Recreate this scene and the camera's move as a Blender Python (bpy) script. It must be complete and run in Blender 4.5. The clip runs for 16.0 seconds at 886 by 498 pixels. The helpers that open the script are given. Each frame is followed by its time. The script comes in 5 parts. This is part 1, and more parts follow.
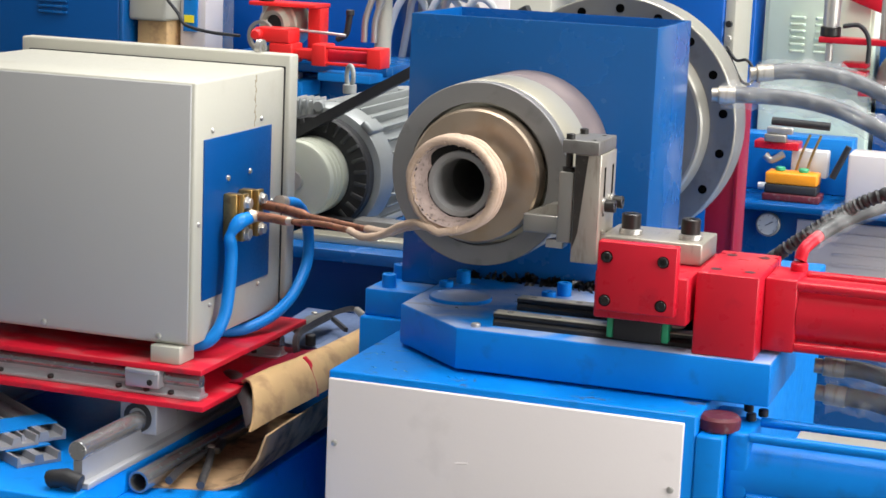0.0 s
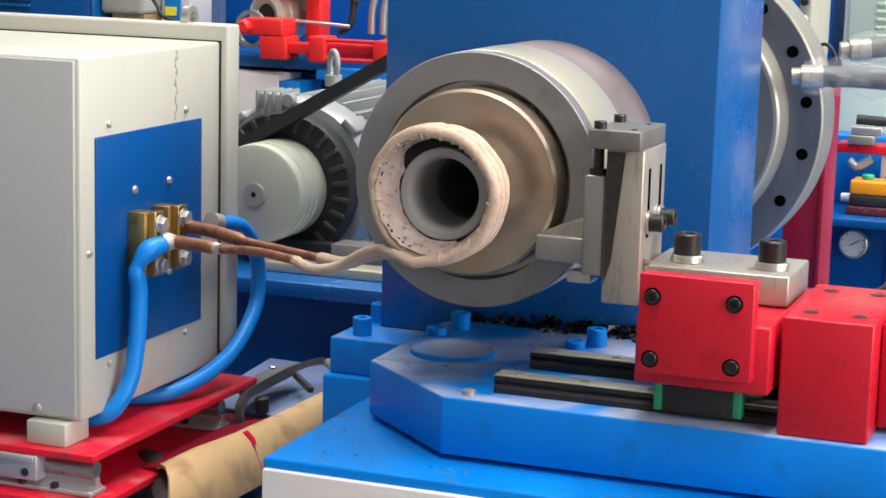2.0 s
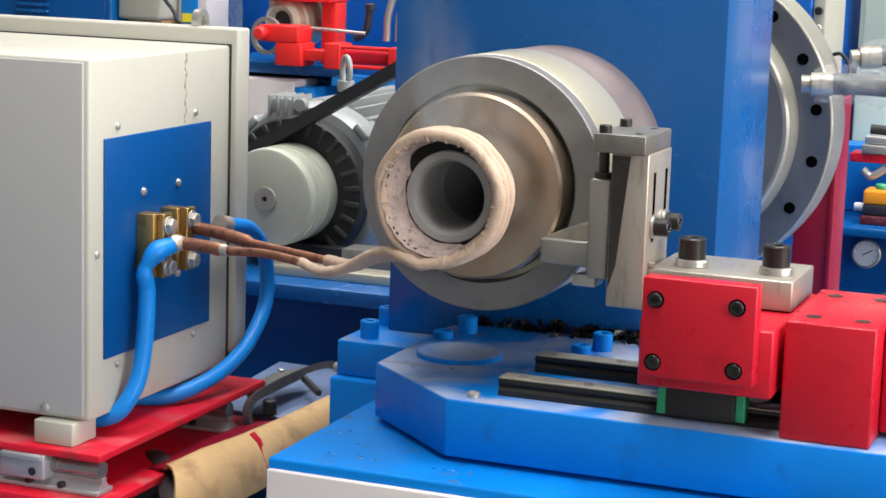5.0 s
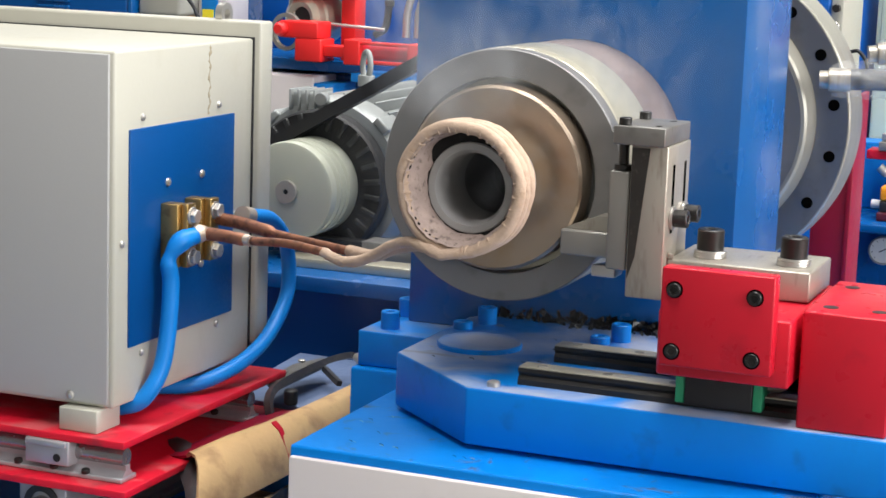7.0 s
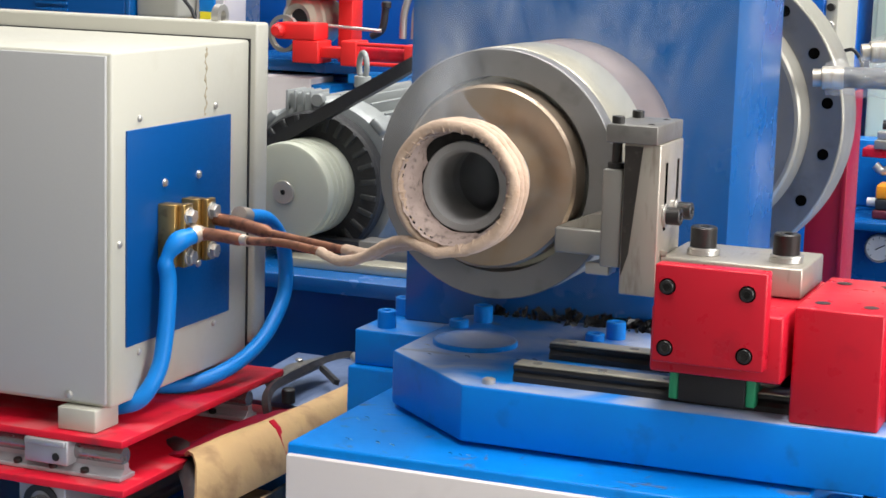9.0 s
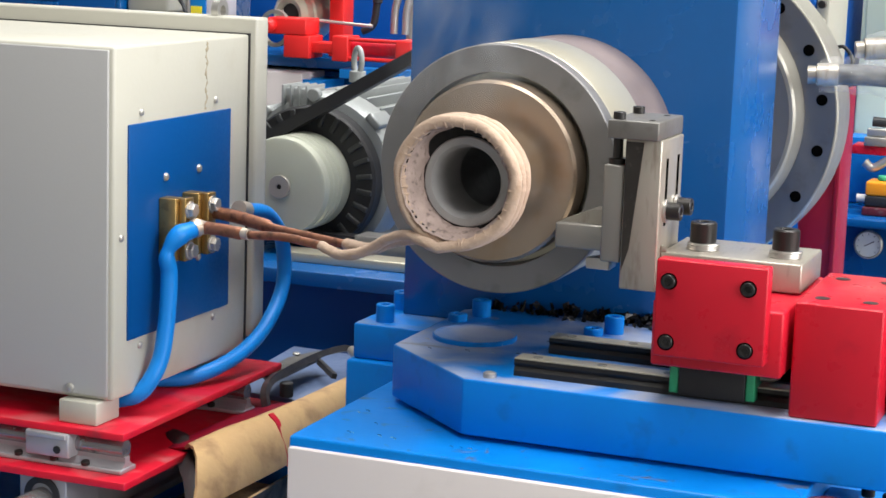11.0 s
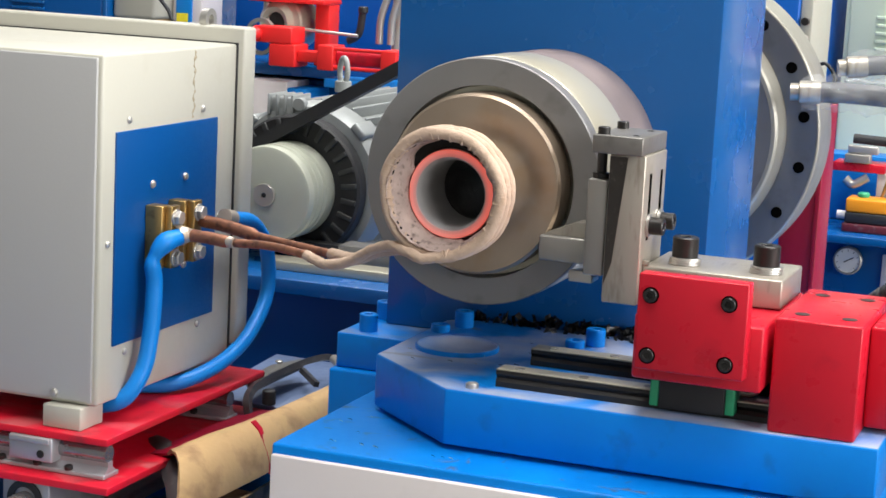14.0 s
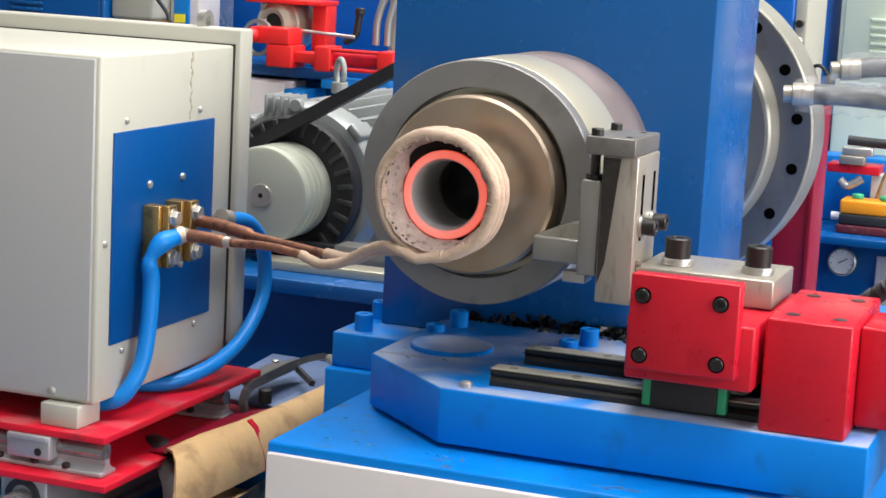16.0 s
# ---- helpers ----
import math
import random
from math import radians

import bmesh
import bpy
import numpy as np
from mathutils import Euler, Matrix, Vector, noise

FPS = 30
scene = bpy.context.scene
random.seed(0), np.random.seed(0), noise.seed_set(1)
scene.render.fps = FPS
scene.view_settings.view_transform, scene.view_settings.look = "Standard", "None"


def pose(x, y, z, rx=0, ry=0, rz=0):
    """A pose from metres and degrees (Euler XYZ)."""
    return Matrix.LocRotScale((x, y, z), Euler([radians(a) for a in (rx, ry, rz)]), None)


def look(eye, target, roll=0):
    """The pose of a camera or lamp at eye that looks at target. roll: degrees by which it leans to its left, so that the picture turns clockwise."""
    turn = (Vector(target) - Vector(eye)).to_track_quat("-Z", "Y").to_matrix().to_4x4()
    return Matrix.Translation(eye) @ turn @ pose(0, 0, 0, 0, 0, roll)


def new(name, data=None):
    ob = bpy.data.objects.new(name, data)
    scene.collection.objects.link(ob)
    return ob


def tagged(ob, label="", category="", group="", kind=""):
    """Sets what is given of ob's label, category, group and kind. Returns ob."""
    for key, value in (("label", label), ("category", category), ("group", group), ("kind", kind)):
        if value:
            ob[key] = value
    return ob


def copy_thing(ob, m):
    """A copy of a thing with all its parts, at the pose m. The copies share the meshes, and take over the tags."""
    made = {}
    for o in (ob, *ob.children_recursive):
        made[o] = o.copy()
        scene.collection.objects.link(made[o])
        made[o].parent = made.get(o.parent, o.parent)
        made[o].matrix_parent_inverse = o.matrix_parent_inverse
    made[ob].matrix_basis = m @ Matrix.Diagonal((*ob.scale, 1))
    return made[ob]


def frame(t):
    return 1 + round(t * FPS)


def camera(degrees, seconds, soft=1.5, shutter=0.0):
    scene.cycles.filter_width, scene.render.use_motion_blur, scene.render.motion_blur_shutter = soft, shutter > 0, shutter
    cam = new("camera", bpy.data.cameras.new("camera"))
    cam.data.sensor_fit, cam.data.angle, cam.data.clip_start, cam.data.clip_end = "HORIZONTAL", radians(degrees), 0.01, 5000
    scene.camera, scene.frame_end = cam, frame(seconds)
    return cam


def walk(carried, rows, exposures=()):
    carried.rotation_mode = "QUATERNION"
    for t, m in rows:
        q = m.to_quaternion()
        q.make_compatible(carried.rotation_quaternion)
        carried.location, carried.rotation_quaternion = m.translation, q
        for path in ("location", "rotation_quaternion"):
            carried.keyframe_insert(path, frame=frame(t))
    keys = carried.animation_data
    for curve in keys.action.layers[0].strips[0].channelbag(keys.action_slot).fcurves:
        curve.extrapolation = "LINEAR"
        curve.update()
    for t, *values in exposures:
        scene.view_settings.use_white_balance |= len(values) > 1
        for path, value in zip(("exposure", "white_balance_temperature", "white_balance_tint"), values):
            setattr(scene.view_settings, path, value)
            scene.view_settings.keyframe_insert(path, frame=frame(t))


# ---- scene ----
cam = camera(26.20, 16.0, soft=1.6)
walk(cam, [
    (0, look((0.7081, -2.1448, 1.3170), (0.0750, -0.2833, 0.9509), 2.40)),
    (0.5, look((0.6360, -1.8505, 1.2678), (-0.0190, 0.0043, 0.9063), 2.23)),
    (1, look((0.5887, -1.6536, 1.2355), (-0.0840, 0.1957, 0.8786), 2.00)),
    (1.5, look((0.5595, -1.5288, 1.2162), (-0.1246, 0.3174, 0.8645), 1.79)),
    (2, look((0.5581, -1.4940, 1.2103), (-0.1336, 0.3502, 0.8631), 1.57)),
    (2.5, look((0.5631, -1.4896, 1.2101), (-0.1309, 0.3543, 0.8662), 1.44)),
    (3, look((0.5633, -1.4897, 1.2099), (-0.1327, 0.3539, 0.8687), 1.42)),
    (3.5, look((0.5617, -1.4937, 1.2097), (-0.1359, 0.3501, 0.8720), 1.48)),
    (4, look((0.5655, -1.4927, 1.2091), (-0.1356, 0.3502, 0.8740), 1.59)),
    (6.5, look((0.5765, -1.5117, 1.1998), (-0.1498, 0.3205, 0.8599), 2.05)),
    (7, look((0.5761, -1.5172, 1.2002), (-0.1514, 0.3149, 0.8623), 2.03)),
    (7.5, look((0.5745, -1.5206, 1.2013), (-0.1533, 0.3117, 0.8650), 1.99)),
    (8, look((0.5764, -1.5208, 1.2008), (-0.1526, 0.3111, 0.8651), 1.90)),
    (8.5, look((0.5824, -1.5239, 1.2003), (-0.1462, 0.3082, 0.8650), 1.82)),
    (9, look((0.5851, -1.5273, 1.1998), (-0.1427, 0.3050, 0.8635), 1.73)),
    (11.5, look((0.5702, -1.5455, 1.2002), (-0.1334, 0.2953, 0.8590), 2.15)),
    (12, look((0.5700, -1.5469, 1.2007), (-0.1287, 0.2960, 0.8609), 2.30)),
    (12.5, look((0.5735, -1.5475, 1.2010), (-0.1243, 0.2963, 0.8639), 2.45)),
    (13, look((0.5719, -1.5525, 1.2032), (-0.1256, 0.2916, 0.8676), 2.60)),
    (13.5, look((0.5717, -1.5567, 1.2070), (-0.1218, 0.2899, 0.8765), 2.77)),
    (14, look((0.5734, -1.5574, 1.2042), (-0.1174, 0.2903, 0.8740), 2.91)),
    (14.5, look((0.5755, -1.5615, 1.2056), (-0.1118, 0.2871, 0.8737), 2.97)),
    (15, look((0.5783, -1.5635, 1.2054), (-0.1098, 0.2852, 0.8758), 2.97)),
    (15.5, look((0.5805, -1.5676, 1.2061), (-0.1072, 0.2813, 0.8765), 3.02)),
    (16, look((0.5811, -1.5705, 1.2064), (-0.1073, 0.2782, 0.8771), 3.02)),
])

# ---- light ----
world = bpy.data.worlds.new("hall_sky")
scene.world = world
world.use_nodes = True
wn = world.node_tree.nodes
sky = wn.new("ShaderNodeTexSky")
sky.sky_type, sky.sun_disc = "NISHITA", False
sky.sun_elevation, sky.sun_rotation = radians(48), radians(100)
wn["Background"].inputs["Strength"].default_value = 0.12
world.node_tree.links.new(sky.outputs["Color"], wn["Background"].inputs["Color"])
scene.view_settings.exposure = -0.29


def area(name, m, sx, sy, watts, color):
    d = bpy.data.lights.new(name, "AREA")
    d.shape, d.size, d.size_y, d.energy, d.color = "RECTANGLE", sx, sy, watts, color
    ob = new(name, d)
    ob.matrix_world = m
    return ob


# assumed daylight: unseen east window band and roof lights, the last added as fill
area("window_light", look((7.9, -1.0, 3.2), (0, -0.2, 1.0)), 9.5, 4.4, 1300, (1.0, 0.985, 0.955))
for rx, ry, watts in ((-2.5, 4.0, 330), (2.2, 2.4, 640), (0.4, -1.3, 420)):
    area("overhead_light", look((rx, ry, 6.9), (rx, ry + 0.001, 0)), 1.6, 4.5, watts, (1.0, 0.99, 0.97))


# ---- materials ----
def material(name, color, rough=0.5, metal=0.0, vary=0.08, scale=9.0, grain=120.0, bump=0.08, dirt=None, dirt_amount=0.0,
             coat=0.0, object_random=0.0, stretch=(1, 1, 1), spec=0.5):
    m = bpy.data.materials.new(name)
    m.use_nodes = True
    n, l = m.node_tree.nodes, m.node_tree.links
    b = n["Principled BSDF"]
    b.inputs["Metallic"].default_value = metal
    b.inputs["Coat Weight"].default_value = coat
    b.inputs["Coat Roughness"].default_value = 0.12
    b.inputs["Specular IOR Level"].default_value = spec
    tc = n.new("ShaderNodeTexCoord")
    mp = n.new("ShaderNodeMapping")
    mp.inputs["Scale"].default_value = stretch
    l.new(tc.outputs["Object"], mp.inputs["Vector"])
    big, fine = n.new("ShaderNodeTexNoise"), n.new("ShaderNodeTexNoise")
    big.inputs["Scale"].default_value, big.inputs["Detail"].default_value = scale, 6
    fine.inputs["Scale"].default_value, fine.inputs["Detail"].default_value = grain, 4
    for t in (big, fine):
        l.new(mp.outputs["Vector"], t.inputs["Vector"])
    base = n.new("ShaderNodeMix")
    base.data_type = "RGBA"
    lo = tuple(c * (1 - vary) for c in color)
    hi = tuple(min(1, c * (1 + vary)) for c in color)
    base.inputs["A"].default_value, base.inputs["B"].default_value = (*lo, 1), (*hi, 1)
    l.new(big.outputs["Fac"], base.inputs["Factor"])
    out = base.outputs["Result"]
    if dirt:
        ramp = n.new("ShaderNodeValToRGB")
        ramp.color_ramp.elements[0].position = 0.62 - 0.25 * dirt_amount
        ramp.color_ramp.elements[1].position = 0.74 - 0.1 * dirt_amount
        spots = n.new("ShaderNodeTexNoise")
        spots.inputs["Scale"].default_value, spots.inputs["Detail"].default_value = scale * 3.1, 9
        l.new(mp.outputs["Vector"], spots.inputs["Vector"])
        l.new(spots.outputs["Fac"], ramp.inputs["Fac"])
        mul = n.new("ShaderNodeMath")
        mul.operation = "MULTIPLY"
        mul.inputs[1].default_value = min(1.0, 0.35 + dirt_amount)
        l.new(ramp.outputs["Color"], mul.inputs[0])
        over = n.new("ShaderNodeMix")
        over.data_type = "RGBA"
        over.inputs["B"].default_value = (*dirt, 1)
        l.new(mul.outputs[0], over.inputs["Factor"])
        l.new(out, over.inputs["A"])
        out = over.outputs["Result"]
    l.new(out, b.inputs["Base Color"])
    rr = n.new("ShaderNodeMapRange")
    rr.inputs["To Min"].default_value, rr.inputs["To Max"].default_value = max(0.02, rough - 0.1), min(1, rough + 0.1)
    l.new(fine.outputs["Fac"], rr.inputs["Value"])
    l.new(rr.outputs["Result"], b.inputs["Roughness"])
    if bump:
        bp = n.new("ShaderNodeBump")
        bp.inputs["Strength"].default_value, bp.inputs["Distance"].default_value = bump, 0.002
        l.new(fine.outputs["Fac"], bp.inputs["Height"])
        l.new(bp.outputs["Normal"], b.inputs["Normal"])
    return m


# one blue in two tones: darkened for the head's shade, brightened for lit bed
BLUE_DARKENED = material("darkened_blue_paint", (0.001, 0.082, 0.285), 0.26, vary=0.08, scale=4, grain=14, bump=0.03, spec=0.5)
BLUE_WORN_LIT = material("lit_worn_blue_paint", (0.001, 0.190, 0.63), 0.34, vary=0.16, scale=10, grain=70, bump=0.08, dirt=(0.01, 0.10, 0.29), dirt_amount=0.12, spec=0.2)
BLUE_DARK = material("dark_blue_panel", (0.001, 0.062, 0.235), 0.36, vary=0.05, scale=5, grain=300, bump=0.01, spec=0.25)
HOSE_BLUE = material("blue_rubber_hose", (0.003, 0.20, 0.62), 0.42, vary=0.06, bump=0.03, spec=0.35)
RED = material("red_machine_paint", (0.53, 0.010, 0.026), 0.30, vary=0.12, scale=8, grain=60, bump=0.05, dirt=(0.30, 0.006, 0.02), dirt_amount=0.08, spec=0.3)
STRAP = material("white_plastic", (0.72, 0.72, 0.70), 0.4, vary=0.04, bump=0.03)
RED_WORN = material("worn_red_paint", (0.55, 0.006, 0.024), 0.42, vary=0.2, scale=12, grain=80, bump=0.10, dirt=(0.20, 0.02, 0.03), dirt_amount=0.28, spec=0.35)
WHITE = material("cream_white_paint", (0.44, 0.425, 0.362), 0.42, vary=0.04, scale=5, grain=180, bump=0.06, dirt=(0.38, 0.35, 0.28), dirt_amount=0.10)
# grey front, its colour also lowered for the shade beside the cream sides
GREY_FRONT = material("darkened_grey_coat", (0.375, 0.370, 0.362), 0.5, vary=0.03, scale=4, grain=260, bump=0.05, spec=0.3)
PANEL = material("pale_grey_panel", (0.71, 0.65, 0.635), 0.45, vary=0.05, scale=3, grain=200, bump=0.05, dirt=(0.45, 0.4, 0.38), dirt_amount=0.05)
STEEL = material("ground_steel", (0.285, 0.27, 0.245), 0.38, metal=0.5, vary=0.16, scale=8, grain=90, bump=0.04, stretch=(1, 6, 1), dirt=(0.16, 0.13, 0.10), dirt_amount=0.2)
STEEL_FACE = material("dark_turned_steel", (0.235, 0.228, 0.222), 0.45, metal=0.4, vary=0.14, scale=10, grain=140, bump=0.04, dirt=(0.12, 0.11, 0.10), dirt_amount=0.15)
STEEL_BRIGHT = material("bright_turned_steel", (0.62, 0.58, 0.465), 0.32, metal=0.62, vary=0.05, scale=4, grain=12, bump=0.0)
STEEL_PINK = material("steel_with_pink_rust_film", (0.36, 0.285, 0.265), 0.42, metal=0.7, vary=0.14, scale=12, grain=100, bump=0.04)
HEAT = material("heat_tinted_steel", (0.39, 0.305, 0.23), 0.34, metal=0.75, vary=0.16, scale=7, grain=60, bump=0.01, dirt=(0.36, 0.24, 0.14), dirt_amount=0.35)
SHAFT = material("polished_grey_shaft", (0.34, 0.335, 0.34), 0.24, metal=0.75, vary=0.1, scale=20, grain=120, bump=0.02)
STEEL_DARK = material("dark_scaled_steel", (0.085, 0.082, 0.085), 0.38, metal=0.5, vary=0.25, scale=25, grain=120, bump=0.08, dirt=(0.16, 0.15, 0.14), dirt_amount=0.2)
FLANGE = material("dull_turned_steel", (0.35, 0.335, 0.29), 0.40, metal=0.5, vary=0.12, scale=9, grain=60, bump=0.02, dirt=(0.30, 0.26, 0.20), dirt_amount=0.2)
FLANGE_FACE = material("machined_flange_steel", (0.25, 0.24, 0.225), 0.36, metal=0.75, vary=0.14, scale=9, grain=60, bump=0.02, dirt=(0.17, 0.15, 0.13), dirt_amount=0.2)
BOLT = material("black_oxide_steel", (0.035, 0.033, 0.032), 0.35, metal=0.6, vary=0.15, scale=40, grain=200, bump=0.06)
ZINC = material("zinc_plated_steel", (0.50, 0.48, 0.45), 0.32, metal=0.7, vary=0.08, scale=40, grain=30, bump=0.0)
BRASS = material("tarnished_brass", (0.46, 0.30, 0.11), 0.36, metal=0.9, vary=0.2, scale=30, grain=160, bump=0.08, dirt=(0.2, 0.11, 0.05), dirt_amount=0.3)
COPPER = material("oxidised_copper_tube", (0.30, 0.13, 0.075), 0.46, metal=0.65, vary=0.3, scale=40, grain=200, bump=0.12, dirt=(0.10, 0.05, 0.035), dirt_amount=0.5)
SOLDER = material("silver_solder", (0.62, 0.52, 0.42), 0.4, metal=0.7, vary=0.2, scale=80, bump=0.2)
WRAP = material("pinkish_fibreglass_wrap", (0.49, 0.355, 0.265), 0.85, vary=0.24, scale=30, grain=260, bump=0.6, dirt=(0.42, 0.285, 0.19), dirt_amount=0.25)
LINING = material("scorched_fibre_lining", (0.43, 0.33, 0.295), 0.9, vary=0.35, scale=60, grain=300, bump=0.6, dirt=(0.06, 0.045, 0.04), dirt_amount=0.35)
BLACK = material("black_rubber", (0.016, 0.016, 0.018), 0.55, vary=0.2, scale=30, bump=0.1)
CAST = material("grey_green_cast_iron", (0.50, 0.515, 0.425), 0.40, metal=0.25, vary=0.10, scale=14, grain=160, bump=0.05)
MOTOR = material("silver_grey_motor_paint", (0.31, 0.325, 0.32), 0.42, metal=0.2, vary=0.08, scale=10, grain=140, bump=0.08)
GREEN = material("green_plastic_cap", (0.03, 0.36, 0.17), 0.4, vary=0.1, bump=0.03)
CARD = material("brown_cardboard", (0.60, 0.385, 0.18), 0.85, vary=0.22, scale=9, grain=90, bump=0.35, dirt=(0.28, 0.16, 0.08), dirt_amount=0.40)
CARD_DARK = material("oily_cardboard", (0.44, 0.28, 0.15), 0.8, vary=0.25, scale=9, grain=90, bump=0.3, dirt=(0.05, 0.032, 0.02), dirt_amount=0.6)
CHIP = material("black_oily_swarf", (0.012, 0.012, 0.014), 0.25, metal=0.5, vary=0.4, scale=60, bump=0.4)
ALU = material("mill_aluminium", (0.40, 0.40, 0.42), 0.42, metal=0.5, vary=0.08, scale=20, grain=120, bump=0.03)
CONCRETE = material("grey_concrete", (0.13, 0.13, 0.125), 0.7, vary=0.15, scale=1.5, grain=40, bump=0.15, dirt=(0.1, 0.1, 0.1), dirt_amount=0.2)
PLASTER = material("pale_wall_plaster", (0.48, 0.485, 0.48), 0.8, vary=0.05, scale=1.2, grain=40, bump=0.1)
MINT = material("mint_cabinet_paint", (0.74, 0.86, 0.70), 0.42, vary=0.03, scale=4, grain=200, bump=0.04)
# red darkened in the colour itself for the shade on the post
DARKENED_RED = material("darkened_red_paint", (0.235, 0.004, 0.022), 0.42, vary=0.1, bump=0.05, spec=0.3)
CRIMSON_DULL = material("dull_maroon_paint", (0.10, 0.006, 0.016), 0.6, vary=0.3, scale=40, bump=0.1, dirt=(0.16, 0.12, 0.13), dirt_amount=0.3)
# near-black discs and strips stand in for the shade inside holes and slots
VOID = material("unlit_hole", (0.002, 0.002, 0.002), 0.9, vary=0.0, bump=0.0, spec=0.0)
SEAL = material("brown_dried_sealant", (0.34, 0.29, 0.20), 0.7, vary=0.2, bump=0.2)
# the machine red again, brightened in colour for the stronger light further back
RED_LIT = material("lit_red_paint", (0.74, 0.022, 0.022), 0.4, vary=0.1, bump=0.04, spec=0.35)
ORANGE = material("orange_plastic", (0.85, 0.30, 0.01), 0.4, vary=0.05, bump=0.03)
YELLOW = material("yellow_paint", (0.85, 0.72, 0.03), 0.5, vary=0.05, bump=0.03)
TANK_BLUE = material("deep_blue_tank_paint", (0.001, 0.080, 0.36), 0.38, vary=0.1, scale=5, grain=45, bump=0.05, spec=0.28)
DIAL = material("white_dial_face", (0.75, 0.75, 0.72), 0.5, vary=0.02, bump=0.0)


def top_filmed(source, name, film_tint, low, high, scale):
    """The paint of source under a film on faces that look up only: settled grinding powder, and on foot and bed also
    painted glare.
    """
    m = source.copy()
    m.name = name
    n, l = m.node_tree.nodes, m.node_tree.links
    b = n["Principled BSDF"]
    under = b.inputs["Base Color"].links[0].from_socket
    tc, no, ramp = n.new("ShaderNodeTexCoord"), n.new("ShaderNodeTexNoise"), n.new("ShaderNodeMapRange")
    no.inputs["Scale"].default_value, no.inputs["Detail"].default_value, no.inputs["Distortion"].default_value = scale, 7, 0.6
    ramp.inputs["From Min"].default_value, ramp.inputs["From Max"].default_value = low, high
    ramp.inputs["To Max"].default_value = 0.82
    geo, sep, up, mul, mix = (n.new("ShaderNode" + k) for k in ("NewGeometry", "SeparateXYZ", "MapRange", "Math", "Mix"))
    up.inputs["From Min"].default_value, up.inputs["From Max"].default_value = 0.75, 0.98
    mul.operation, mix.data_type = "MULTIPLY", "RGBA"
    mix.inputs["B"].default_value = (*film_tint, 1)
    l.new(tc.outputs["Object"], no.inputs["Vector"])
    l.new(no.outputs["Fac"], ramp.inputs["Value"])
    l.new(geo.outputs["Normal"], sep.inputs[0])
    l.new(sep.outputs["Z"], up.inputs["Value"])
    l.new(up.outputs["Result"], mul.inputs[0])
    l.new(ramp.outputs["Result"], mul.inputs[1])
    l.new(mul.outputs[0], mix.inputs["Factor"])
    l.new(under, mix.inputs["A"])
    l.new(mix.outputs["Result"], b.inputs["Base Color"])
    return m


# pale film on foot and bed: dusty, and brightened to paint in the glare
BLUE_GLARE_DUSTY = top_filmed(BLUE_WORN_LIT, "glare_dusty_blue_paint", (0.20, 0.22, 0.27), 0.38, 0.64, 14)
BLUE_GLARE_SMUDGED = top_filmed(top_filmed(BLUE_WORN_LIT, "glare_dusty_bed_paint", (0.46, 0.48, 0.56), 0.40, 0.62, 10), "smudged_glare_bed_paint", (0.20, 0.18, 0.18), 0.62, 0.74, 24)
BLUE_SPECKED = top_filmed(BLUE_WORN_LIT, "specked_blue_paint", (0.09, 0.11, 0.15), 0.60, 0.68, 34)
RED_DUSTY = top_filmed(RED_WORN, "dusty_red_paint", (0.42, 0.16, 0.16), 0.48, 0.75, 14)
STEEL_WARM = material("warm_ground_steel", (0.40, 0.365, 0.31), 0.34, metal=0.5, vary=0.14, scale=9, grain=110, bump=0.03, stretch=(5, 1, 1), dirt=(0.20, 0.16, 0.12), dirt_amount=0.22)


OILY = material("oil_blackened_steel", (0.032, 0.028, 0.024), 0.42, metal=0.3, vary=0.4, scale=45, grain=120, bump=0.06, dirt=(0.15, 0.13, 0.11), dirt_amount=0.15)
STEEL_CAP = material("dark_milled_steel", (0.20, 0.19, 0.175), 0.40, metal=0.5, vary=0.16, scale=14, grain=120, bump=0.05, stretch=(1, 5, 1), dirt=(0.10, 0.09, 0.08), dirt_amount=0.25)


RIB = material("dark_grey_cast_rib", (0.030, 0.031, 0.032), 0.5, vary=0.25, scale=30, bump=0.1)


CHAR_SHADE = material("charred_shade_black", (0.010, 0.009, 0.009), 0.9, vary=0.4, scale=80, bump=0.4)


def turned(m, amount):
    """Ring-shaped tool marks about the y axis, which spread the shine into sectors."""
    n, l = m.node_tree.nodes, m.node_tree.links
    tg = n.new("ShaderNodeTangent")
    tg.direction_type, tg.axis = "RADIAL", "Y"
    b = n["Principled BSDF"]
    b.inputs["Anisotropic"].default_value = amount
    l.new(tg.outputs["Tangent"], b.inputs["Tangent"])


turned(HEAT, 0.75)
turned(STEEL_FACE, 0.6)
turned(STEEL_BRIGHT, 0.5)
turned(FLANGE_FACE, 0.7)


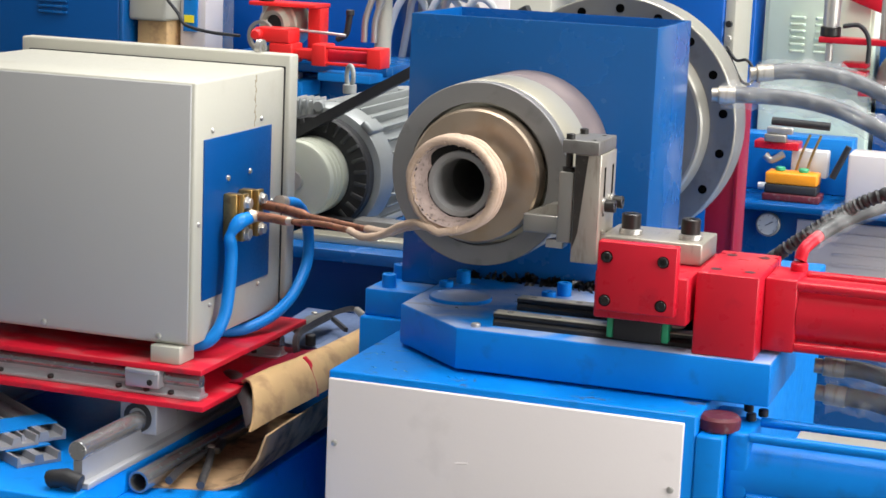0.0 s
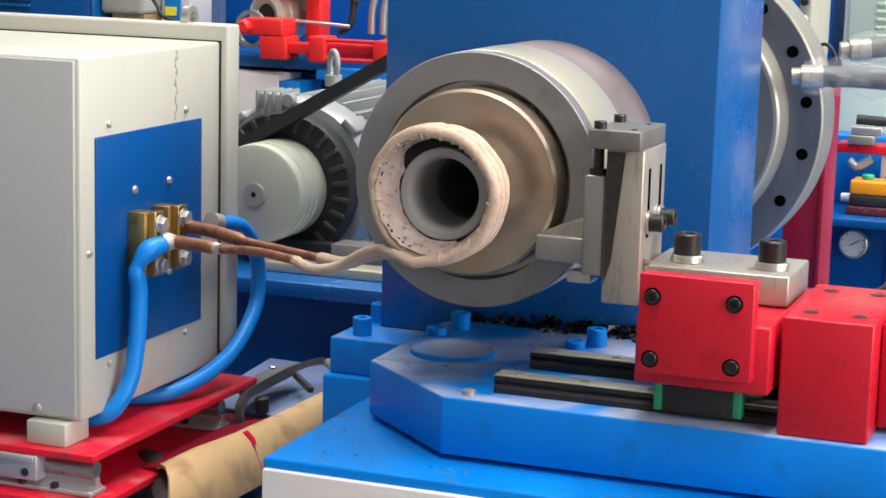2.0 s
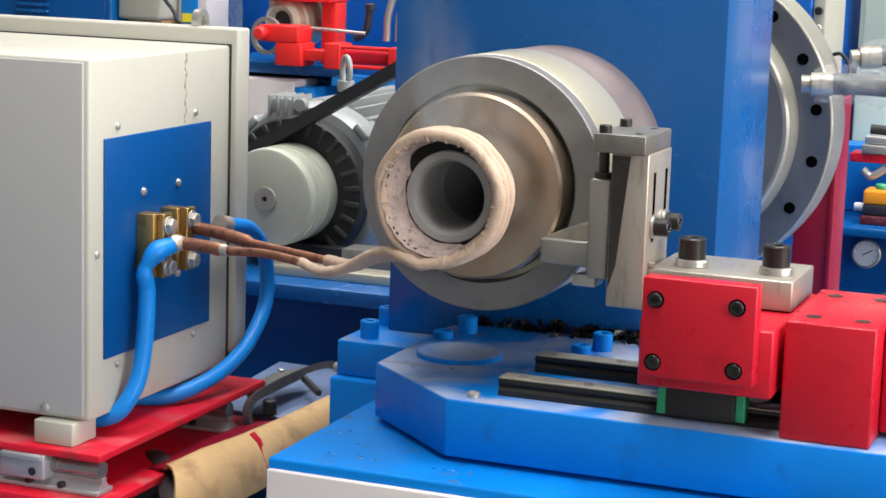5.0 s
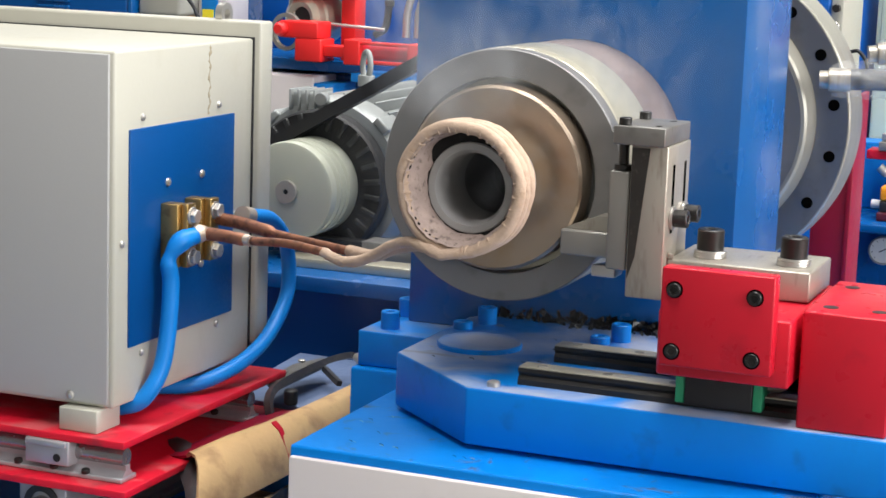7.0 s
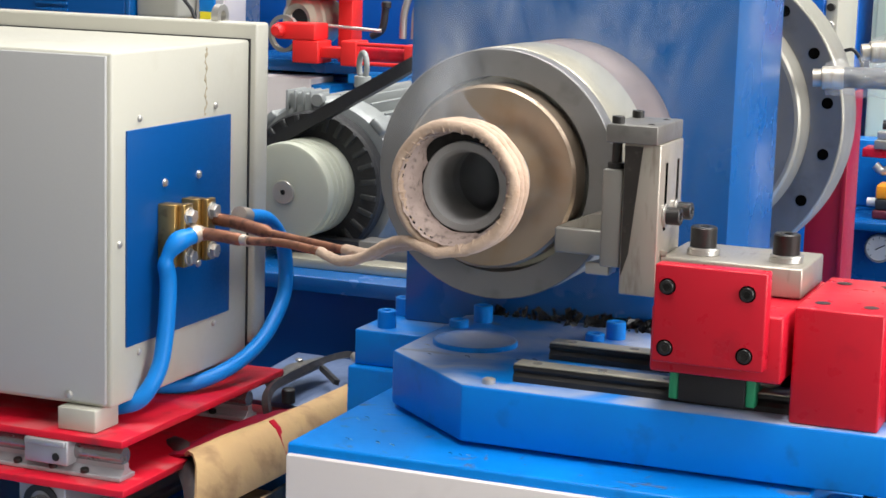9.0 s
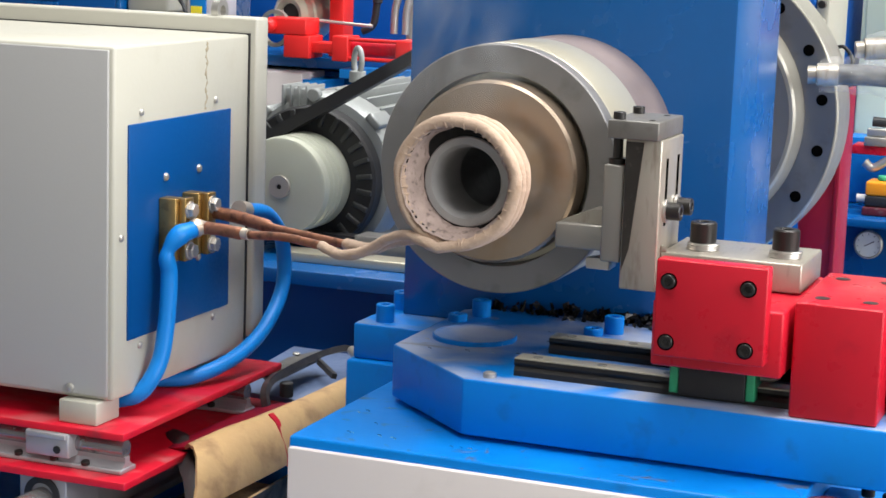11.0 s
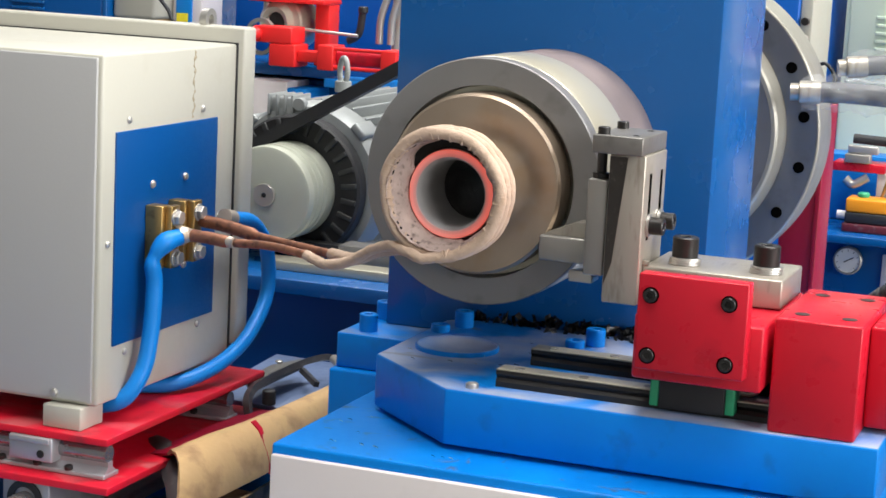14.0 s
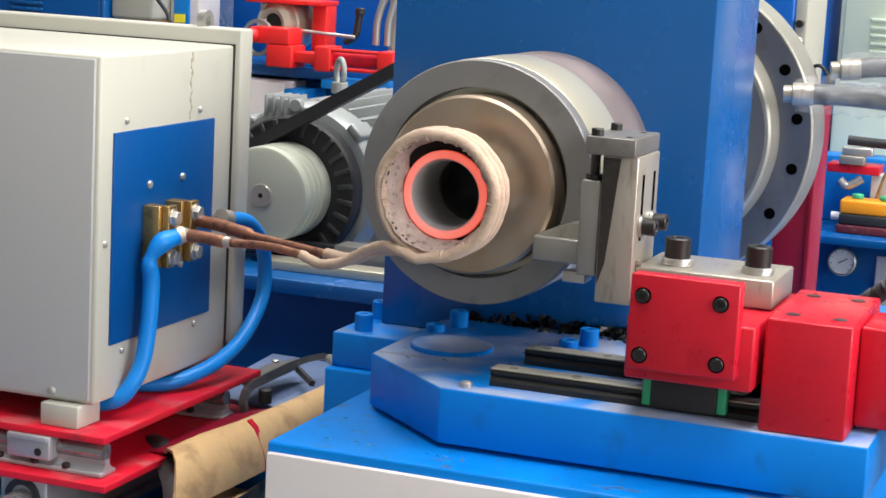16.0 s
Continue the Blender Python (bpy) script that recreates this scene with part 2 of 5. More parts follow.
def film_material():
    m = bpy.data.materials.new("clear_plastic_film")
    m.use_nodes = True
    n, l = m.node_tree.nodes, m.node_tree.links
    b = n["Principled BSDF"]
    b.inputs["Base Color"].default_value = (0.86, 0.87, 0.86, 1)
    b.inputs["Roughness"].default_value = 0.16
    t, mix, no, mr = n.new("ShaderNodeBsdfTransparent"), n.new("ShaderNodeMixShader"), n.new("ShaderNodeTexNoise"), n.new("ShaderNodeMapRange")
    no.inputs["Scale"].default_value, no.inputs["Detail"].default_value = 26, 7
    mr.inputs["From Min"].default_value, mr.inputs["From Max"].default_value = 0.35, 0.72
    mr.inputs["To Min"].default_value, mr.inputs["To Max"].default_value = 0.02, 0.19
    tc = n.new("ShaderNodeTexCoord")
    l.new(tc.outputs["Object"], no.inputs["Vector"])
    l.new(no.outputs["Fac"], mr.inputs["Value"])
    l.new(mr.outputs["Result"], mix.inputs["Fac"])
    l.new(t.outputs[0], mix.inputs[1])
    l.new(b.outputs[0], mix.inputs[2])
    bp = n.new("ShaderNodeBump")
    bp.inputs["Strength"].default_value = 0.9
    bp.inputs["Distance"].default_value = 0.01
    l.new(no.outputs["Fac"], bp.inputs["Height"])
    l.new(bp.outputs["Normal"], b.inputs["Normal"])
    l.new(mix.outputs[0], n["Material Output"].inputs["Surface"])
    return m


FILM = film_material()


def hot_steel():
    """Scaled red-hot steel; the glow is put in as emission by world y, from none at y = 0.023 to full at y = 0.020."""
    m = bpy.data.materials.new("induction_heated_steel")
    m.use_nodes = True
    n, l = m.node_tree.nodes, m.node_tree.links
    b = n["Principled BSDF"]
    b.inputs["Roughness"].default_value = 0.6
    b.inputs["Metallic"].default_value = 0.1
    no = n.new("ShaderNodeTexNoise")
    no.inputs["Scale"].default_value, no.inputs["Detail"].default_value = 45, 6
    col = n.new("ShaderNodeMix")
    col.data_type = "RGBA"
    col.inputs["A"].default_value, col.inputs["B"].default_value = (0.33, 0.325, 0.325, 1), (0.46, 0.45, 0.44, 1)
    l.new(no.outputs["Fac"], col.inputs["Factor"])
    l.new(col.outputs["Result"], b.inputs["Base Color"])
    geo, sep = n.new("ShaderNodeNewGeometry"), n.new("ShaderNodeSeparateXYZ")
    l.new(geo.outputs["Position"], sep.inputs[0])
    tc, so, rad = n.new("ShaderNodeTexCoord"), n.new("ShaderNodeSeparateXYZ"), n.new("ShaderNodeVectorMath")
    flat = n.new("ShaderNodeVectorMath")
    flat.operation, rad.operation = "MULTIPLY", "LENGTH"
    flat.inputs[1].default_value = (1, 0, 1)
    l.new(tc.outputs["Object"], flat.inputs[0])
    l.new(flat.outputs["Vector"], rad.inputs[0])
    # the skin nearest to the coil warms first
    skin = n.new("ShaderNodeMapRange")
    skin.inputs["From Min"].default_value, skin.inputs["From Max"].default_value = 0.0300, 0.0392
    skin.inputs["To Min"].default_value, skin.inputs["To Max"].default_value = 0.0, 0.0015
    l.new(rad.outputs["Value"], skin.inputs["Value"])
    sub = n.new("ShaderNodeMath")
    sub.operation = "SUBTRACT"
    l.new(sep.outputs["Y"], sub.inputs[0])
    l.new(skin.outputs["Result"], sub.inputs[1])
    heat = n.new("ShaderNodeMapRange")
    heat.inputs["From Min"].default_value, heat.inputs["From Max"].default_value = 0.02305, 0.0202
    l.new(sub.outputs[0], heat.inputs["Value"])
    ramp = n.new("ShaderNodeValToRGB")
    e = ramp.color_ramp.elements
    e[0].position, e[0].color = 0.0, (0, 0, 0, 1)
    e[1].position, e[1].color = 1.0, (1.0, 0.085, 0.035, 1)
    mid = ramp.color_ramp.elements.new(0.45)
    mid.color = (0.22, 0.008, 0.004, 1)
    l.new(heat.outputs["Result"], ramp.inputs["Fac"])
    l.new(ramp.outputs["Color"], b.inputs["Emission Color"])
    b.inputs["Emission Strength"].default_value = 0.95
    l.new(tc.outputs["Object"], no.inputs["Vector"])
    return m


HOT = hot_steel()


def smoke_material(name, thickest):
    """Thin grey smoke: a veil that fades towards its rim and in wisps."""
    m = bpy.data.materials.new(name)
    m.use_nodes = True
    n, l = m.node_tree.nodes, m.node_tree.links
    b = n["Principled BSDF"]
    b.inputs["Base Color"].default_value = (0.50, 0.53, 0.57, 1)
    b.inputs["Roughness"].default_value = 1.0
    b.inputs["Specular IOR Level"].default_value = 0.0
    t, mix, no = n.new("ShaderNodeBsdfTransparent"), n.new("ShaderNodeMixShader"), n.new("ShaderNodeTexNoise")
    tc, ln, fall, mul, wisp, oi = (n.new("ShaderNode" + k) for k in ("TexCoord", "VectorMath", "MapRange", "Math", "MapRange", "ObjectInfo"))
    ln.operation, mul.operation = "LENGTH", "MULTIPLY"
    mp = n.new("ShaderNodeMapping")
    mp.inputs["Scale"].default_value = (14, 14, 7)
    off = n.new("ShaderNodeVectorMath")
    off.operation = "ADD"
    l.new(tc.outputs["Generated"], off.inputs[0])
    off.inputs[1].default_value = (-0.5, -0.5, -0.5)
    flat = n.new("ShaderNodeVectorMath")
    flat.operation = "MULTIPLY"
    flat.inputs[1].default_value = (2.0, 0.0, 2.0)
    l.new(off.outputs[0], flat.inputs[0])
    l.new(flat.outputs[0], ln.inputs[0])
    fall.interpolation_type = "SMOOTHSTEP"
    fall.inputs["From Min"].default_value, fall.inputs["From Max"].default_value = 1.0, 0.1
    l.new(ln.outputs["Value"], fall.inputs["Value"])
    l.new(tc.outputs["Object"], mp.inputs["Vector"])
    l.new(mp.outputs["Vector"], no.inputs["Vector"])
    no.noise_dimensions = "4D"
    no.inputs["Scale"].default_value, no.inputs["Detail"].default_value, no.inputs["Distortion"].default_value = 1.3, 5, 1.2
    k = n.new("ShaderNodeMath")
    k.operation = "MULTIPLY"
    k.inputs[1].default_value = 40
    l.new(oi.outputs["Random"], k.inputs[0])
    l.new(k.outputs[0], no.inputs["W"])
    wisp.inputs["From Min"].default_value, wisp.inputs["From Max"].default_value = 0.36, 0.72
    wisp.inputs["To Min"].default_value, wisp.inputs["To Max"].default_value = 0.0, thickest
    l.new(no.outputs["Fac"], wisp.inputs["Value"])
    l.new(fall.outputs["Result"], mul.inputs[0])
    l.new(wisp.outputs["Result"], mul.inputs[1])
    l.new(mul.outputs[0], mix.inputs["Fac"])
    l.new(t.outputs[0], mix.inputs[1])
    l.new(b.outputs[0], mix.inputs[2])
    l.new(mix.outputs[0], n["Material Output"].inputs["Surface"])
    return m


SMOKE = smoke_material("thin_grey_smoke", 0.44)
HAZE = smoke_material("faint_smoke_haze", 0.30)


# ---- builders ----
ORIGIN = {}


def thing(name, at, label, category, group="", kind=""):
    """An Empty at a thing's base; its parts are built in world places."""
    ob = new(name)
    ob.empty_display_size = 0.05
    ob.location = at
    ORIGIN[ob.name] = Vector(at)
    return tagged(ob, label, category, group, kind)


def part(name, bm, mat, parent=None, label=""):
    """Links a bmesh, built in world places, as one mesh object under a thing or part."""
    o = ORIGIN[parent.name] if parent else Vector((0, 0, 0))
    bmesh.ops.translate(bm, verts=bm.verts, vec=-o)
    me = bpy.data.meshes.new(name)
    bm.to_mesh(me)
    bm.free()
    me.materials.append(mat)
    ob = new(name, me)
    if parent:
        ob.parent = parent
    ORIGIN[ob.name] = o
    if label:
        tagged(ob, label)
    return ob


def smooth(bm, limit=35):
    for f in bm.faces:
        f.smooth = True
    for e in bm.edges:
        if len(e.link_faces) == 2 and e.calc_face_angle(0) > radians(limit):
            e.smooth = False
    return bm


def box(x0, x1, y0, y1, z0, z1, bevel=0.0015, segments=2, bm=None):
    own = bmesh.new()
    bmesh.ops.create_cube(own, size=1)
    for v in own.verts:
        v.co = Vector(((x0 + x1) / 2 + v.co.x * (x1 - x0), (y0 + y1) / 2 + v.co.y * (y1 - y0), (z0 + z1) / 2 + v.co.z * (z1 - z0)))
    if bevel:
        bmesh.ops.bevel(own, geom=own.edges[:], offset=bevel, segments=segments, affect="EDGES", profile=0.5)
        smooth(own, 50)
    return merge(bm, own)


def merge(bm, own):
    if bm is None:
        return own
    me = bpy.data.meshes.new("joined")
    own.to_mesh(me)
    own.free()
    bm.from_mesh(me)
    bpy.data.meshes.remove(me)
    return bm


def prism(points, z0, z1, bevel=0.0015, bm=None):
    """An upright prism on a polygon in x and y."""
    own = bmesh.new()
    low = [own.verts.new((x, y, z0)) for x, y in points]
    high = [own.verts.new((x, y, z1)) for x, y in points]
    own.faces.new(low[::-1])
    own.faces.new(high)
    for k in range(len(points)):
        j = (k + 1) % len(points)
        own.faces.new((low[k], low[j], high[j], high[k]))
    bmesh.ops.recalc_face_normals(own, faces=own.faces[:])
    if bevel:
        bmesh.ops.bevel(own, geom=own.edges[:], offset=bevel, segments=2, affect="EDGES", profile=0.5)
        smooth(own, 50)
    return merge(bm, own)


def frame_of(axis):
    a = Vector(axis).normalized()
    u = a.orthogonal().normalized()
    return a, u, a.cross(u)


def lathe(profile, at, axis=(0, 1, 0), n=72, closed=True, bm=None):
    """Turns (radius, distance along the axis) rows about the axis through at."""
    own = bmesh.new()
    a, u, w = frame_of(axis)
    at = Vector(at)
    rings = []
    for r, d in profile:
        if r < 1e-6:
            rings.append([own.verts.new(at + a * d)])
        else:
            rings.append([own.verts.new(at + a * d + (u * math.cos(k * math.tau / n) + w * math.sin(k * math.tau / n)) * r) for k in range(n)])
    pairs = list(zip(rings, rings[1:]))
    if closed:
        pairs.append((rings[-1], rings[0]))
    for p, q in pairs:
        for k in range(n):
            j = (k + 1) % n
            if len(p) == 1 and len(q) == 1:
                break
            if len(p) == 1:
                own.faces.new((p[0], q[j], q[k]))
            elif len(q) == 1:
                own.faces.new((p[k], p[j], q[0]))
            else:
                own.faces.new((p[k], p[j], q[j], q[k]))
    bmesh.ops.recalc_face_normals(own, faces=own.faces[:])
    smooth(own, 32)
    return merge(bm, own)


def disc(at, axis, r, d0, d1, chamfer=0.0008, n=40, bm=None):
    return lathe([(0, d0), (r - chamfer, d0), (r, d0 + chamfer), (r, d1 - chamfer), (r - chamfer, d1), (0, d1)], at, axis, n, False, bm)


def spline(points, steps=10):
    """Points on a smooth line through the given ones."""
    p = [Vector(q) for q in points]
    p = [p[0] * 2 - p[1]] + p + [p[-1] * 2 - p[-2]]
    out = []
    for k in range(1, len(p) - 2):
        for s in range(steps):
            t = s / steps
            a, b, c, d = p[k - 1], p[k], p[k + 1], p[k + 2]
            out.append(0.5 * (2 * b + (c - a) * t + (2 * a - 5 * b + 4 * c - d) * t * t + (3 * b - 3 * c + d - a) * t ** 3))
    out.append(p[-2])
    return out


def sweep(line, radius, n=14, caps=True, ripple=None, bm=None):
    """A round bar along a line of points. radius: a number, or a function of the share of the way."""
    own = bmesh.new()
    line = [Vector(q) for q in line]
    u = (line[1] - line[0]).orthogonal().normalized()
    rings = []
    for k, p in enumerate(line):
        a = (line[min(k + 1, len(line) - 1)] - line[max(k - 1, 0)]).normalized()
        u = (u - a * u.dot(a)).normalized()
        w = a.cross(u)
        r = radius(k / (len(line) - 1)) if callable(radius) else radius
        ring = []
        for j in range(n):
            g = j * math.tau / n
            rr = r * (1 + (ripple * noise.noise((p + u * math.cos(g) * r + w * math.sin(g) * r) * 170) if ripple else 0))
            ring.append(own.verts.new(p + (u * math.cos(g) + w * math.sin(g)) * rr))
        rings.append(ring)
    for p, q in zip(rings, rings[1:]):
        for j in range(n):
            own.faces.new((p[j], p[(j + 1) % n], q[(j + 1) % n], q[j]))
    if caps:
        own.faces.new(rings[0][::-1])
        own.faces.new(rings[-1])
    bmesh.ops.recalc_face_normals(own, faces=own.faces[:])
    smooth(own, 50)
    return merge(bm, own)


def socket_screw(parent, at, axis, r, h, mat=None, label="", name="socket_screw"):
    """A socket cap screw whose head stands on at; its hexagon socket is sunk in."""
    own = bmesh.new()
    a, u, w = frame_of(axis)
    n, c, s = 30, r * 0.1, r * 0.5
    rows = [(r, 0.0), (r, h - c), (r - c, h), (s * 1.12, h)]
    rings = [[own.verts.new(Vector(at) + a * d + (u * math.cos(k * math.tau / n) + w * math.sin(k * math.tau / n)) * q) for k in range(n)] for q, d in rows]
    for d in (h - 0.0006, h * 0.35):
        ring = []
        for k in range(n):
            g = k * math.tau / n
            q = s * 0.95 / math.cos((g + math.pi / 6) % (math.pi / 3) - math.pi / 6)
            ring.append(own.verts.new(Vector(at) + a * d + (u * math.cos(g) + w * math.sin(g)) * q))
        rings.append(ring)
    for p, q in zip(rings, rings[1:]):
        for k in range(n):
            own.faces.new((p[k], p[(k + 1) % n], q[(k + 1) % n], q[k]))
    own.faces.new(rings[-1])
    own.faces.new(rings[0][::-1])
    bmesh.ops.recalc_face_normals(own, faces=own.faces[:])
    smooth(own, 40)
    return part(name, own, mat or BOLT, parent, label)


def hex_bolt(parent, at, axis, r, h, mat=None, name="hex_bolt"):
    own = bmesh.new()
    a, u, w = frame_of(axis)
    rows = [(1.0, 0.0), (1.0, h * 0.8), (0.86, h)]
    rings = [[own.verts.new(Vector(at) + a * d + (u * math.cos(k * math.tau / 6) + w * math.sin(k * math.tau / 6)) * r * q) for k in range(6)] for q, d in rows]
    for p, q in zip(rings, rings[1:]):
        for k in range(6):
            own.faces.new((p[k], p[(k + 1) % 6], q[(k + 1) % 6], q[k]))
    own.faces.new(rings[-1])
    bmesh.ops.recalc_face_normals(own, faces=own.faces[:])
    disc(at, axis, r * 1.18, -0.0005, h * 0.22, 0.0003, 20, own)
    return part(name, own, mat or ZINC, parent)


def dome_screw(parent, at, axis, r=0.0042, mat=None):
    return part("dome_screw", lathe([(0, -0.001), (r, -0.001), (r, 0.0006), (r * 0.8, 0.0022), (r * 0.4, 0.003), (0, 0.0031)], at, axis, 16, False), mat or ZINC, parent)

# ---- the hall ----
# assumed hall shell, unseen; its pale walls and ceiling bounce light back
def structure(name, bm, mat, label, category):
    return tagged(part(name, bm, mat), label, category, kind="structure")


structure("floor", box(-12, 8.3, -9, 13.3, -0.2, 0.0, 0), CONCRETE, "grey concrete workshop floor", "floor")
structure("wall_north", box(-12, 8.3, 13.0, 13.3, 0, 7.0, 0), PLASTER, "pale plastered far wall of the hall", "wall")
structure("wall_west", box(-12.3, -12, -9, 13.3, 0, 7.0, 0), PLASTER, "pale plastered side wall of the hall", "wall")
structure("wall_south", box(-12, 8.3, -9.3, -9, 0, 7.0, 0), PLASTER, "pale plastered wall behind the machines", "wall")
wall_e = box(8.0, 8.3, -9, 13.0, 0, 0.9, 0)
box(8.0, 8.3, -9, 13.0, 5.6, 7.0, 0, bm=wall_e)
box(8.0, 8.3, -9, -5.9, 0.9, 5.6, 0, bm=wall_e)
box(8.0, 8.3, 3.9, 13.0, 0.9, 5.6, 0, bm=wall_e)
structure("wall_east", wall_e, PLASTER, "pale wall with a long open window band", "wall")
structure("ceiling", box(-12.3, 8.3, -9.3, 13.3, 7.0, 7.2, 0), PLASTER, "unseen pale hall ceiling, closed above the overhead lights", "ceiling")

AX, AZ = -0.014, 0.974      # spindle axis, along y
TX, TZ = -0.0125, 0.9722    # axis of the clamped tube, a little low in the chuck


# ---- spinning machine ----
def machine_base():
    t = thing("machine_base", (0.09, 0.3, 0), "blue painted steel machine base with pale front panel", "machine base")
    part("body", box(-0.141, 0.313, -0.060, 0.98, 0.0, 0.744, 0.003), BLUE_SPECKED, t)
    p = part("front_panel", box(-0.1385, 0.300, -0.0665, -0.0595, 0.12, 0.735, 0.0015), PANEL, t, "pale grey sheet steel panel")
    for x, z in ((-0.128, 0.655), (0.289, 0.655), (-0.128, 0.3), (0.289, 0.3)):
        dome_screw(p, (x, -0.0665, z), (0, -1, 0))
    part("panel_hinge_pin", sweep([(0.03, -0.072, 0.652), (0.045, -0.072, 0.654)], 0.0012, 8), PANEL, p)
    b = part("cylinder_bracket", box(0.3135, 0.345, -0.062, 0.09, 0.35, 0.722, 0.003), BLUE_WORN_LIT, t)
    part("red_cap", lathe([(0, 0), (0.018, 0), (0.0235, 0.002), (0.0245, 0.006), (0.0245, 0.015), (0.021, 0.0185), (0, 0.0195)], (0.333, -0.024, 0.7215), (0, 0, 1), 32, False), CRIMSON_DULL, b, "dark red dusty plug")
    for k, (x, y) in enumerate(((0.362, 0.02), (0.372, 0.045), (0.352, 0.06))):
        part("clamp_screw", disc((x, y, 0.7255), (0, 0, 1), 0.006, 0, 0.009, 0.001, 16), BOLT, b)
    return t


def lower_cylinder():
    t = thing("hydraulic_cylinder", (0.345, 0.0, 0.685), "blue painted hydraulic cylinder lying beside the base", "cylinder", "hydraulic cylinders")
    part("barrel", lathe([(0, 0), (0.041, 0), (0.041, 0.8), (0, 0.8)], (0.352, 0.0, 0.672), (1, 0, 0), 48, False), BLUE_WORN_LIT, t)
    part("end_cap", box(0.3455, 0.372, -0.040, 0.040, 0.645, 0.725, 0.004), BLUE_WORN_LIT, t)
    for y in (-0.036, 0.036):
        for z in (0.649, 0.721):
            part("tie_rod", sweep([(0.372, y, z), (1.15, y, z)], 0.006, 12), BLUE_WORN_LIT, t)
    # pale strip added for the reflection along the top of the barrel
    part("reflection_strip", box(0.42, 0.75, -0.016, 0.024, 0.7188, 0.7196, 0), WHITE, t, "pale strip painting the reflection on the barrel")
    return t


def slide_bed():
    t = thing("slide_bed", (0.15, 0.12, 0.744), "thick blue painted cross slide plate with chamfered corner", "machine slide")
    part("plate", prism([(0, 0), (0.384, 0), (0.384, 0.20), (0.215, 0.3095), (-0.088, 0.3095), (-0.108, 0.285), (-0.108, 0.097)], 0.7485, 0.8, 0.0022), BLUE_GLARE_SMUDGED, t)
    # inset black plate that stands in for the shadow under the bed
    part("shadow_gap", prism([(0.03, 0.035), (0.350, 0.035), (0.350, 0.18), (-0.06, 0.235), (-0.075, 0.22), (-0.075, 0.11)], 0.7435, 0.749, 0), BLACK, t, "black plate painting the shadow gap under the slide")
    part("pivot_cover", lathe([(0, 0), (0.0412, 0), (0.0412, 0.0036), (0.0402, 0.0046), (0.0385, 0.0048), (0.0372, 0.0040), (0, 0.0042)], (-0.049, 0.161, 0.8), (0, 0, 1), 56, False), BLUE_GLARE_SMUDGED, t, "round blue pivot cover")
    part("screw_boss", lathe([(0, 0), (0.006, 0), (0.006, 0.004), (0.0042, 0.005), (0, 0.003)], (0.0195, 0.0165, 0.8), (0, 0, 1), 20, False), ZINC, t, "bright worn screw head")
    for x, y, h in ((-0.0925, 0.2285, 0.0075), (-0.080, 0.2640, 0.0170), (0.0493, 0.2341, 0.0075), (0.0650, 0.2530, 0.0175)):
        socket_screw(t, (x, y, 0.8), (0, 0, 1), 0.0098, h, BLUE_WORN_LIT)
    return t


def guide_rail(y):
    t = thing("linear_guide_rail", (0.22, y, 0.8), "ground steel linear guide rail with black sides", "guide rail", "rails of the cross slide")
    own = bmesh.new()
    prof = [(-0.0115, 0), (-0.0115, 0.005), (-0.009, 0.0085), (-0.0115, 0.0120), (-0.0113, 0.0150), (0.0113, 0.0150), (0.0115, 0.0120), (0.009, 0.0085), (0.0115, 0.005), (0.0115, 0)]
    ends = [[own.verts.new((x, y + py, 0.8 + pz)) for py, pz in prof] for x in (0.036, 0.345)]
    own.faces.new(ends[0])
    own.faces.new(ends[1][::-1])
    for k in range(len(prof)):
        j = (k + 1) % len(prof)
        own.faces.new((ends[0][k], ends[1][k], ends[1][j], ends[0][j]))
    bmesh.ops.recalc_face_normals(own, faces=own.faces[:])
    part("rail", own, BOLT, t)
    part("running_face", box(0.0362, 0.3445, y - 0.0105, y + 0.0105, 0.8151, 0.8163, 0.0003), STEEL_BRIGHT, t, "bright ground running face")
    for k in range(5):
        part("rail_hole_plug", disc((0.055 + 0.06 * k, y, 0.8162), (0, 0, 1), 0.0045, 0, 0.0006, 0.0002, 18), STEEL, t)
    return t


def guide_block(y):
    t = thing("guide_block", (0.219, y, 0.8), "black linear guide carriage with green end caps", "guide carriage", "carriages of the cross slide")
    part("carriage", box(0.190, 0.248, y - 0.024, y + 0.024, 0.8045, 0.8345, 0.0012), BLACK, t)
    for x0, x1 in ((0.1815, 0.1898), (0.2482, 0.2565)):
        part("end_cap", box(x0, x1, y - 0.0225, y + 0.0225, 0.805, 0.833, 0.0012), GREEN, t, "green plastic end cap")
    part("grease_nipple", sweep([(0.2565, y, 0.822), (0.266, y, 0.822), (0.272, y - 0.005, 0.826)], 0.003, 10), ZINC, t)
    return t


def saddle():
    t = thing("tool_saddle", (0.22, 0.08, 0.835), "red painted tool saddle with bolted front plate", "tool slide")
    part("saddle_plate", box(0.172, 0.2835, -0.0105, 0.175, 0.8352, 0.8915, 0.0025), RED, t)
    f = part("front_plate", box(0.1782, 0.2722, -0.0290, -0.0110, 0.8478, 0.9300, 0.0018), RED, t)
    for x in (0.1895, 0.2562):
        for z in (0.8602, 0.9118):
            part("counterbore", lathe([(0.0060, -0.0006), (0.0071, 0.0002), (0.0071, 0.0005), (0.0058, 0.0003)], (x, -0.0288, z), (0, -1, 0), 30), VOID, f, "dark counterbore rim")
            socket_screw(f, (x, -0.0288, z), (0, -1, 0), 0.0058, 0.0040 if z > 0.9 else 0.0016, BOLT)
    return t


